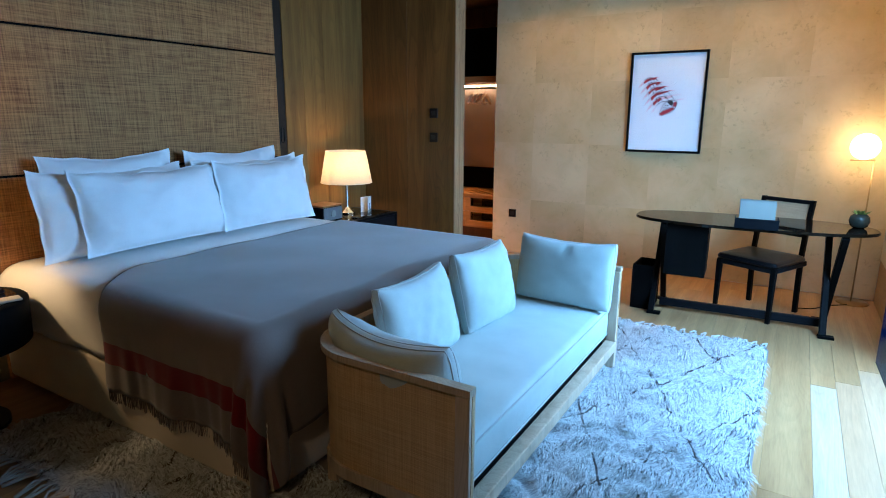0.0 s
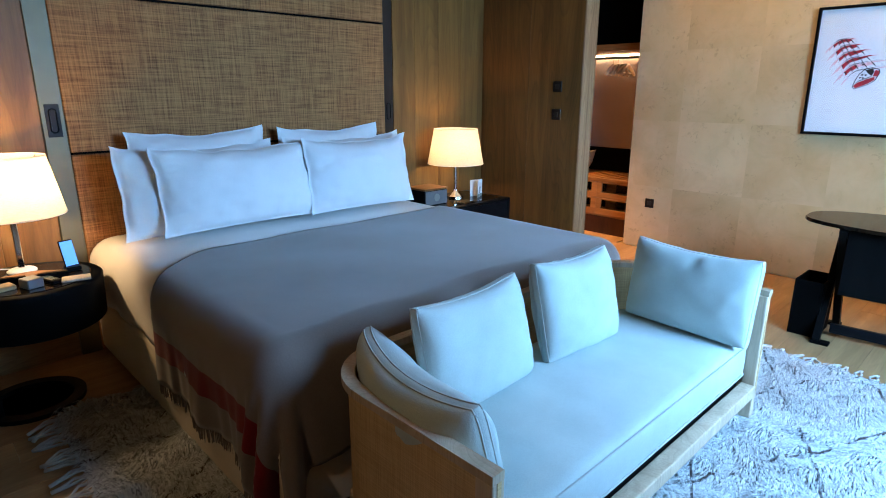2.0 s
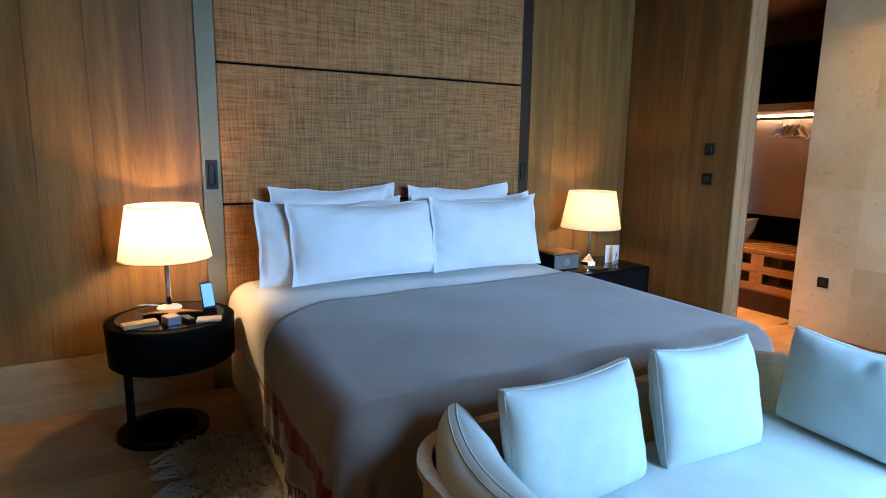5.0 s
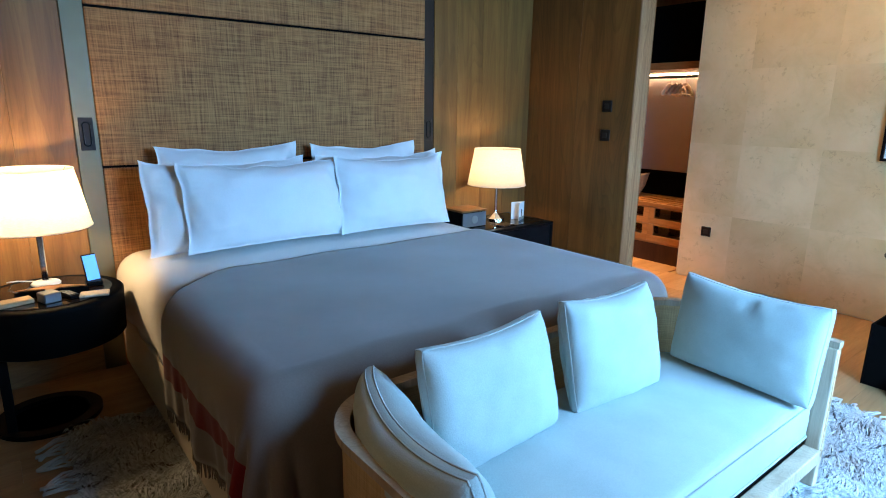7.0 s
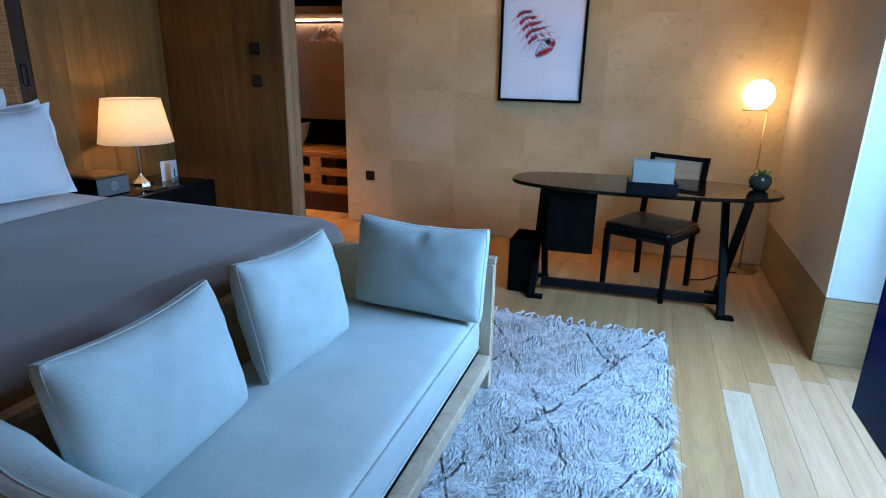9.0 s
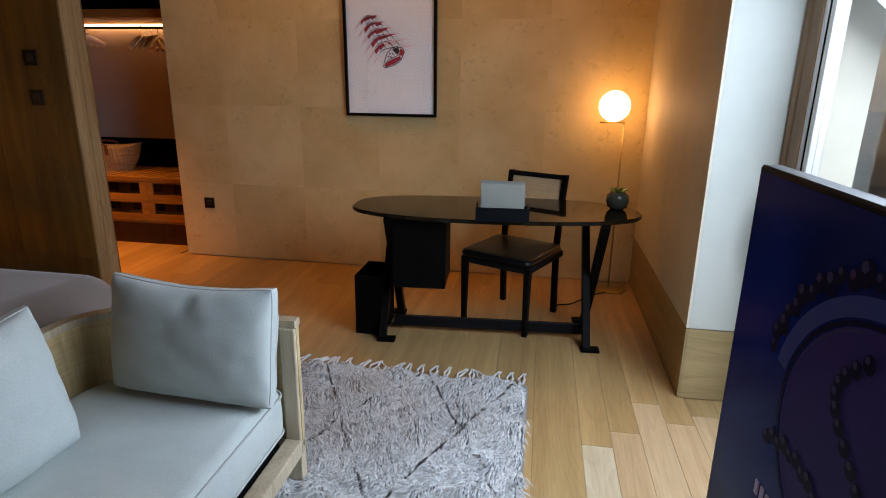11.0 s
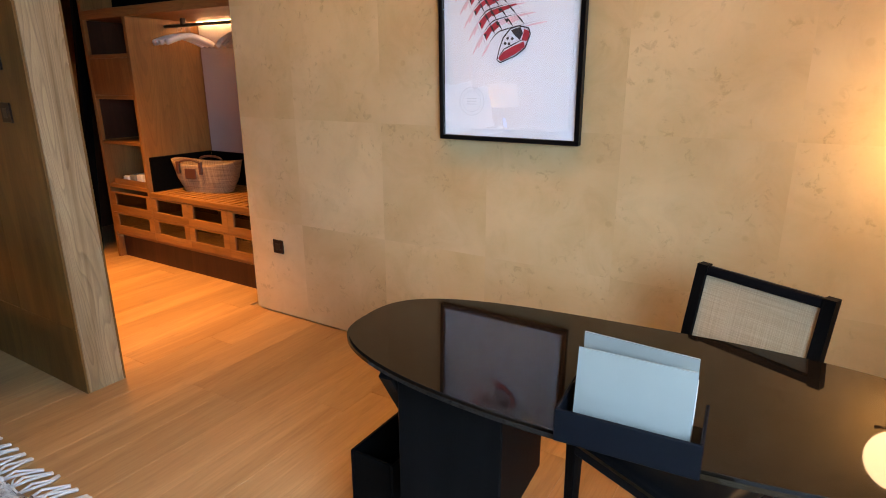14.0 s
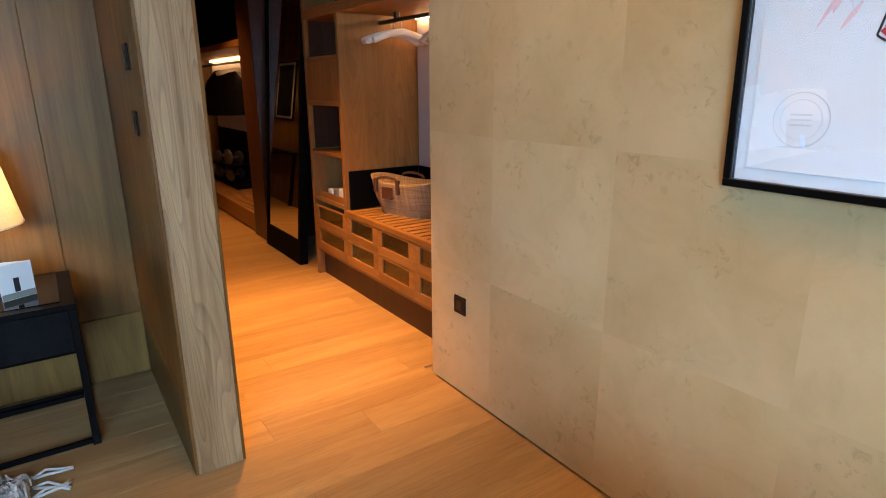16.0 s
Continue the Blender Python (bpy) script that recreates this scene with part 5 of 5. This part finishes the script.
lt.data.materials.append(SCREEN_PALE)
lt.parent = tv
lt.matrix_basis = pose(-0.003, -0.548, 0.818, 90, 0, -90)

# ---- closet beyond the partition ----
CF, CB = 6.05, 6.66
BZ = 0.605
closet = thing("closet", (-3.4, 6.36, 0), 0, "open oak closet with slatted bench, glass drawers and hanging rail", "closet")
X0, XM, X1 = -4.79, -4.20, -1.30
part("back", bx((X0, CB - 0.012, 0), (X1, CB, 2.5), 0), CLOSET_OAK, closet)
part("back_panel", bx((XM + 0.02, CB - 0.022, 0.872), (X1, CB - 0.0125, 1.88), 0.002), MAUVE, closet, "mauve grey fabric back panel")
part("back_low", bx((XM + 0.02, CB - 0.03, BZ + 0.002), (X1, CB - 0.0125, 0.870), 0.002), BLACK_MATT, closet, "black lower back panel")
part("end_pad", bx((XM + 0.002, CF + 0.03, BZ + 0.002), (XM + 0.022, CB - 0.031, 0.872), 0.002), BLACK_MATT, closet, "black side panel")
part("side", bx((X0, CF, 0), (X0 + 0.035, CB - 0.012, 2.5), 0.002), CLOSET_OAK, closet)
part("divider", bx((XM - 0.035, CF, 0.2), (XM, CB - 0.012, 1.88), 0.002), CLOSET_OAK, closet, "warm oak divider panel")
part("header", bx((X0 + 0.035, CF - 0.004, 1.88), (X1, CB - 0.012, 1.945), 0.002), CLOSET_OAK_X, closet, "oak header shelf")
# black sheet partway in keeps the upper compartment dark
part("upper_black_sheet", bx((X0 + 0.036, CF + 0.25, 1.946), (X1, CF + 0.26, 2.5), 0), BLACK_MATT, closet, "black sheet across the upper compartment")
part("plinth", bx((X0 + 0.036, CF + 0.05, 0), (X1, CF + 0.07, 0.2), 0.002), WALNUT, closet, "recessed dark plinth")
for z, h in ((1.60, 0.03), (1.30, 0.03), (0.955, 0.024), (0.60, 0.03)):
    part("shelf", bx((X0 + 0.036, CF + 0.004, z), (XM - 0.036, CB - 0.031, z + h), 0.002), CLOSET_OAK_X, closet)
# walnut sheets added in the compartments, their colour standing for shade
part("shelf_back", bx((X0 + 0.036, CB - 0.03, 0.631), (XM - 0.036, CB - 0.0125, 1.879), 0), WALNUT, closet, "compartment back sheet, darkened to stand for shade")
part("side_lining", bx((X0 + 0.0355, CF + 0.03, 0.985), (X0 + 0.041, CB - 0.031, 1.299), 0), WALNUT, closet, "compartment side sheet, darkened to stand for shade")
part("side_lining", bx((X0 + 0.0355, CF + 0.03, 1.631), (X0 + 0.041, CB - 0.031, 1.879), 0), WALNUT, closet, "compartment side sheet, darkened to stand for shade")
part("door", bx((X0 + 0.037, CF + 0.002, 1.331), (XM - 0.037, CF + 0.022, 1.599), 0.002), CLOSET_OAK, closet, "flush oak door")
part("carcass_bottom", bx((X0 + 0.036, CF + 0.004, 0.2), (X1, CB - 0.013, 0.222), 0.002), CLOSET_OAK_X, closet)
part("bench_edge", bx((XM, CF - 0.006, 0.568), (X1, CF + 0.03, BZ), 0.003), CLOSET_OAK_X, closet, "oak bench edge")
k = 0
x = XM + 0.03
while x < X1 - 0.1:
    part("slat", bx((x, CF + 0.031, 0.582), (x + 0.05, CB - 0.031, BZ - 0.001), 0.002), CLOSET_OAK, closet)
    x += 0.074
# black sheet below the slats keeps their gaps dark
part("bench_black_sheet", bx((XM, CF + 0.031, 0.556), (X1, CB - 0.031, 0.566), 0), BLACK_MATT, closet)
cols = [XM + 0.445 * i for i in range(7)]
spans = [(X0 + 0.036, XM - 0.001)] + list(zip(cols, cols[1:]))
for a, b in spans:
    b = min(b, X1)
    for z0, z1 in ((0.395, 0.566), (0.222, 0.393)):
        dr = part("drawer", bx((a + 0.002, CF + 0.06, z0 + 0.012), (b - 0.002, CB - 0.08, z0 + 0.02), 0), CLOSET_OAK_X, closet, "oak drawer with glass front")
        fr_ = [((a + 0.001, z0 + 0.001), (b - 0.001, z0 + 0.06)), ((a + 0.001, z1 - 0.012), (b - 0.001, z1 - 0.001)), ((a + 0.001, z0 + 0.06), (a + 0.062, z1 - 0.012)), ((b - 0.062, z0 + 0.06), (b - 0.001, z1 - 0.012))]
        for p, q in fr_:
            part("front_rail", bx((p[0], CF - 0.002, p[1]), (q[0], CF + 0.02, q[1]), 0.001), CLOSET_OAK_X, dr)
        pn = part("glass_front", bx((a + 0.06, CF + 0.008, z0 + 0.058), (b - 0.06, CF + 0.012, z1 - 0.01), 0), TINT, dr, "smoked glass pane")
        # black sheet halfway back darkens the drawer behind its glass
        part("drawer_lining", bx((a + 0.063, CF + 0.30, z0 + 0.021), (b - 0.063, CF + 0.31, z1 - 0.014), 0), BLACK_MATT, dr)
part("hanging_rail", tube([(XM + 0.002, 6.36, 1.83), (X1, 6.36, 1.83)], 0.012, 12), BRONZE_DARK, closet, "dark bronze hanging rail", True)
part("rail_bracket", bx((-3.99, 6.345, 1.83), (-3.96, 6.375, 1.88), 0.003), BRONZE_DARK, closet)
part("led_strip", bx((XM + 0.05, CB - 0.055, 1.862), (X1, CB - 0.035, 1.878), 0.002), LED, closet, "glowing warm light strip")


def hanger(x, y, z, padded, turn, group):
    base = thing("coat_hanger", (0, 0, 0), 0.001, "padded ivory satin coat hanger on the rail" if padded else "pale wooden coat hanger on the rail", "coat hanger", group)
    arc = [(0.0, -0.21 + 0.42 * i / 16, -0.075 - (0.055 if padded else 0.10) * abs(-1 + 2 * i / 16) ** 1.5) for i in range(17)]
    part("shoulder", tube(arc, 0.021 if padded else 0.017, 10), HANGER if padded else HANGER_WOOD, base, "", True)
    hook = [(0, 0, -0.07), (0, 0, -0.02)] + [(0, 0.017 - 0.017 * math.cos(a), 0.0 + 0.017 * math.sin(a)) for a in steps(0, math.pi * 1.1, 8)]
    part("hook", tube(hook, 0.002, 6), CHROME, base, "chrome hook", True)
    if not padded:
        part("bar", tube([(0, -0.19, -0.165), (0, 0.19, -0.165)], 0.006, 8), HANGER_WOOD, base, "", True)
    base.matrix_basis = pose(x, y, z, 0, 0, turn)


for i in range(4):
    hanger(-4.04 + i * 0.045, 6.355, 1.83, True, random.uniform(-6, 6), "padded hangers")
for i in range(4):
    hanger(-3.40 + i * 0.055, 6.355, 1.83, False, random.uniform(9, 16), "wooden hangers")

basket = thing("basket", (-3.86, 6.34, BZ), 16, "woven straw tote basket with brown leather trim on the bench", "basket")
rings = []
for h_, a, b in ((0.0, 0.19, 0.09), (0.01, 0.20, 0.095), (0.11, 0.255, 0.115), (0.205, 0.285, 0.13), (0.222, 0.292, 0.132), (0.218, 0.28, 0.122), (0.10, 0.24, 0.10), (0.02, 0.18, 0.08)):
    rings.append([(a * math.copysign(abs(math.cos(t)) ** 0.75, math.cos(t)), b * math.copysign(abs(math.sin(t)) ** 0.75, math.sin(t)), h_ + (0.03 * abs(math.cos(t)) ** 2 if h_ > 0.2 else 0)) for t in [2 * math.pi * k / 48 for k in range(49)]])
bm = sheet(rings)
bmesh.ops.remove_doubles(bm, verts=bm.verts, dist=1e-5)
bm.faces.new([v for v in bm.verts if abs(v.co.z) < 1e-5][:48])
part("body", bm, STRAW, basket, "woven straw", True)
part("tag", bx((-0.05, -0.142, 0.11), (0.05, -0.134, 0.19), 0.003, m=pose(-0.06, 0.012, 0, 0, 0, 0)), BROWN_LEATHER, basket, "brown leather tag")
for x in (-0.16, 0.04):
    part("strap", bx((x - 0.013, -0.142, 0.15), (x + 0.013, -0.122, 0.245), 0.003), BROWN_LEATHER, basket)
for y in (-0.125, 0.125):
    part("handle", tube([(-0.06 + 0.10 * math.cos(a), y, 0.225 + 0.03 * math.sin(a)) for a in steps(math.pi, 0, 12)], 0.009, 8), BROWN_LEATHER, basket, "", True)

box_ = thing("amenity_tray", (-4.5, 6.25, 0.63), 0, "small oak tray holding folded cloths and brushes", "tray")
part("tray", bx((-4.70, 6.08, 0.63), (-4.28, 6.40, 0.64), 0.002), CLOSET_OAK_X, box_)
part("tray_front", bx((-4.70, 6.07, 0.63), (-4.28, 6.08, 0.675), 0.002), CLOSET_OAK_X, box_)
for i, mt in enumerate((PAPER, GREY_CARD, HANGER, PAPER)):
    part("folded_cloth", bx((-4.66 + i * 0.095, 6.12, 0.641), (-4.585 + i * 0.095, 6.34, 0.69 + 0.012 * (i % 3)), 0.01, seg=2), mt, box_)

mir = thing("mirror", (-5.5, 6.03, 0), 0, "tall leaning mirror in a heavy black frame", "mirror")
lean = Matrix.Translation((0, 6.0, 0)) @ pose(0, 0, 0, -4.5, 0, 0)
MX0, MX1, MH = -5.90, -5.05, 2.3
for a, b in (((MX0, 0), (MX1, 0.2)), ((MX0, MH - 0.05), (MX1, MH)), ((MX0, 0.2), (MX0 + 0.04, MH - 0.05)), ((MX1 - 0.05, 0.2), (MX1, MH - 0.05))):
    part("frame", bx((a[0], 0, a[1]), (b[0], 0.07, b[1]), 0.004, m=lean), BLACK_MATT, mir, "black frame")
part("mirror_glass", bx((MX0 + 0.04, 0.012, 0.2), (MX1 - 0.05, 0.03, MH - 0.05), 0, m=lean), MIRROR, mir, "silvered mirror glass")
tagged(part("wall_nib", bx((-6.32, CF - 0.02, 0), (-5.93, 6.69, TOP), 0.004), WALNUT), "dark reddish wooden pier beside the mirror", "pier", kind="structure")

far = thing("closet", (-8.0, 6.36, 0), 0, "open oak closet with low slatted bench and robe rail", "closet")
FX0, FX1 = -9.9, -6.33
part("back", bx((FX0, CB - 0.012, 0), (FX1, CB, 2.5), 0), CLOSET_OAK, far)
part("back_panel", bx((FX0, CB - 0.022, 0.86), (FX1, CB - 0.0125, 1.76), 0.002), MAUVE, far, "mauve grey fabric back panel")
part("back_low", bx((FX0, CB - 0.03, 0.22), (FX1, CB - 0.0125, 0.858), 0.002), BLACK_MATT, far, "black lower back panel")
part("bench_edge", bx((FX0, CF, 0.02), (FX1, CF + 0.03, 0.20), 0.003), CLOSET_OAK_X, far)
x = FX0
while x < FX1 - 0.06:
    part("slat", bx((x, CF + 0.031, 0.178), (x + 0.05, CB - 0.031, 0.199), 0.002), CLOSET_OAK, far)
    x += 0.074
part("header", bx((FX0, CF, 1.80), (FX1, CB - 0.012, 1.86), 0.002), CLOSET_OAK_X, far)
# another black sheet darkening the compartment above the header
part("upper_black_sheet", bx((FX0, CF + 0.2, 1.861), (FX1, CF + 0.21, 2.5), 0), BLACK_MATT, far)
part("hanging_rail", tube([(FX0, 6.36, 1.70), (FX1, 6.36, 1.70)], 0.012, 12), BRONZE_DARK, far, "", True)
part("led_strip", bx((FX0 + 0.05, CB - 0.055, 1.775), (FX1 - 0.05, CB - 0.035, 1.795), 0.002), LED, far, "glowing warm light strip")
part("rack", bx((-9.2, 6.3, 0.2), (-7.9, 6.6, 0.24), 0.004), BLACK_MATT, far)
for i in range(2):
    hanger(-7.70 + 0.12 * i, 6.355, 1.70, True, 4, "padded hangers")
robe_rows = []
for j in range(9):
    z = 1.62 - j * 0.065
    hw = 0.10 + 0.14 * min(1, j / 2.5)
    robe_rows.append([(-8.15 + 0.30 * math.cos(a) + 0.02 * math.sin(5 * a + j), 6.36 + hw * math.sin(a), z) for a in [2 * math.pi * k / 28 for k in range(29)]])
bm = sheet(robe_rows)
bmesh.ops.remove_doubles(bm, verts=bm.verts, dist=1e-5)
bm.faces.new([v for v in bm.verts if abs(v.co.z - 1.62) < 1e-5])
tagged(part("robe", bm, ROBE, None, "", True), "black robe hanging on the closet rail", "robe")
for i, (x, z) in enumerate(((-8.9, 0.52), (-8.35, 0.55), (-8.9, 0.31), (-8.35, 0.33))):
    db = thing("dumbbell", (x, 6.42, z), 0.001, "round grey dumbbell on a black rack", "dumbbell", "dumbbells")
    for s in (-0.10, 0.06):
        part("plate", lathe([(0, 0), (0.07, 0), (0.078, 0.008), (0.078, 0.032), (0.07, 0.04), (0, 0.04)], 28, (0, s, 0), axis="y"), GREY_METAL, db, "grey weight plate", True)
    part("grip", tube([(0, -0.06, 0), (0, 0.06, 0)], 0.014, 10), STEEL, db, "", True)
    db.matrix_basis = pose(x, 6.42, z, 0, 0, 25)
    bar = part("rack_shelf", bx((x - 0.2, 6.30, z - 0.1), (x + 0.2, 6.56, z - 0.08), 0.003), BLACK_MATT, far)

# ---- console and picture across the passage, seen in the mirror ----
con = thing("console_table", (-8.9, 5.06, 0), 0, "dark console table with slim legs against the passage wall", "console table")
part("tabletop", bx((-9.5, 4.87, 0.71), (-8.3, 5.30, 0.74), 0.004), BLACK, con)
for x in (-9.46, -8.34):
    for y in (4.90, 5.26):
        part("leg", bx((x - 0.02, y - 0.02, 0), (x + 0.02, y + 0.02, 0.71), 0.003), EBONY, con)
stool = thing("stool", (-8.7, 5.35, 0), 0, "low stool with a brown leather seat", "stool")
part("seat", pad(-8.9, -8.5, 5.33, 5.62, 0.40, 0.44, 0.02, 0.04), BROWN_LEATHER, stool, "brown leather seat", True)
for x in (-8.87, -8.53):
    for y in (5.36, 5.59):
        part("leg", bx((x - 0.015, y - 0.015, 0), (x + 0.015, y + 0.015, 0.405), 0.002), EBONY, stool)
p2 = thing("framed_picture", (-8.9, 4.86, 1.2), 0, "dark picture with a thin white border in a black frame", "picture")
part("frame", bx((-9.25, 4.861, 1.16), (-8.55, 4.885, 1.98), 0.003), BLACK, p2)
part("border", bx((-9.22, 4.885, 1.19), (-8.58, 4.888, 1.95), 0), PAPER, p2, "thin white border")
part("print", bx((-9.19, 4.888, 1.22), (-8.61, 4.890, 1.92), 0), NAVY, p2, "dark print")

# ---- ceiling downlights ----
# fixtures out of view; the last one is only added for the daybed fill
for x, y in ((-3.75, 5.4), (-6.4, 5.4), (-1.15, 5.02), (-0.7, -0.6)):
    dl = thing("downlight", (x, y, TOP), 0, "small round recessed ceiling downlight, assumed out of view, lit", "downlight", "ceiling downlights")
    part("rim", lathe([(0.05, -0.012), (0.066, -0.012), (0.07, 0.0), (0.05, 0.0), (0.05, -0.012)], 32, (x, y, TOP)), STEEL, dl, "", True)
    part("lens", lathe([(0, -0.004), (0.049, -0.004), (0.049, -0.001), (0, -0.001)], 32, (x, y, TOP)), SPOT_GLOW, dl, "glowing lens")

# housing added out of view to go with the wall-washing lamp
slot = thing("light_slot", (-0.95, 5.42, TOP), 0, "long narrow ceiling light slot, assumed out of view, along the parchment wall, lit", "ceiling light")
for a, b in (((-2.63, 5.375), (0.73, 5.387)), ((-2.63, 5.453), (0.73, 5.465)), ((-2.63, 5.388), (-2.618, 5.452)), ((0.718, 5.388), (0.726, 5.452))):
    part("frame", bx((*a, TOP - 0.014), (*b, TOP), 0.002), BLACK_MATT, slot, "black trim")
part("diffuser", bx((-2.617, 5.389, TOP - 0.006), (0.717, 5.451, TOP - 0.001), 0), SPOT_GLOW, slot, "glowing diffuser")

# ---- floor planks ----
PW = 0.2
plank_mesh = {}


def plank(x, y0, y1, mat, parent, wide):
    ln = round(y1 - y0, 2)
    key = (ln, mat.name, wide)
    if key not in plank_mesh:
        bm = bx((0.0004, 0.0005, -0.012), (wide - 0.0004, ln - 0.0005, 0.0), 0.0008)
        me = bpy.data.meshes.new("plank")
        bm.to_mesh(me)
        bm.free()
        me.materials.append(mat)
        plank_mesh[key] = me
    ob = new("plank", plank_mesh[key])
    ob.parent = parent
    ob.location = (x, y0, 0)


pr = random.Random(5)
c = 0
NARROW = 0.125
lanes = [(0.26 - 0.2 * k, 0.2) for k in range(22, 0, -1)] + [(0.26 + NARROW * k, NARROW) for k in range(6)]
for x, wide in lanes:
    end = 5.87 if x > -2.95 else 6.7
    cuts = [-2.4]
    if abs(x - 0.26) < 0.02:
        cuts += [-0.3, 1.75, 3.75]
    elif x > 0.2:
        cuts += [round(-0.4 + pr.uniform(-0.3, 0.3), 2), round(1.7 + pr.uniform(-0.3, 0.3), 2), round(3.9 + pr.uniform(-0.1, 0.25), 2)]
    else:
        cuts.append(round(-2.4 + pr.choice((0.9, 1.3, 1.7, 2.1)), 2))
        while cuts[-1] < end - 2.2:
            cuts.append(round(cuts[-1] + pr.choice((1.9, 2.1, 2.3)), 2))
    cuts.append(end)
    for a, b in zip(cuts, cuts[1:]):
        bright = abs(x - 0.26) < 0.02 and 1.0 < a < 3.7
        # lanes nearest the window carry daylight in their oak colour
        plank(x, a, b, FLOOR_PALE if bright else FLOOR_DAYLIT if x > 0.2 and a < 3.7 else FLOOR, floor, wide)
bm = bmesh.new()
x = 0.26 - 52 * PW
while x < 0.26 - 22 * PW - PW * 0.5:
    y = 4.86
    while y < 6.69:
        ln = min(pr.uniform(0.9, 1.9), 6.7 - y)
        bx((x + 0.0004, y, -0.012), (x + PW - 0.0004, y + ln - 0.001, 0.0), 0, bm)
        y += ln
    x += PW
rest = part("planks", bm, FLOOR, floor)
rest["kind"] = "stuff"
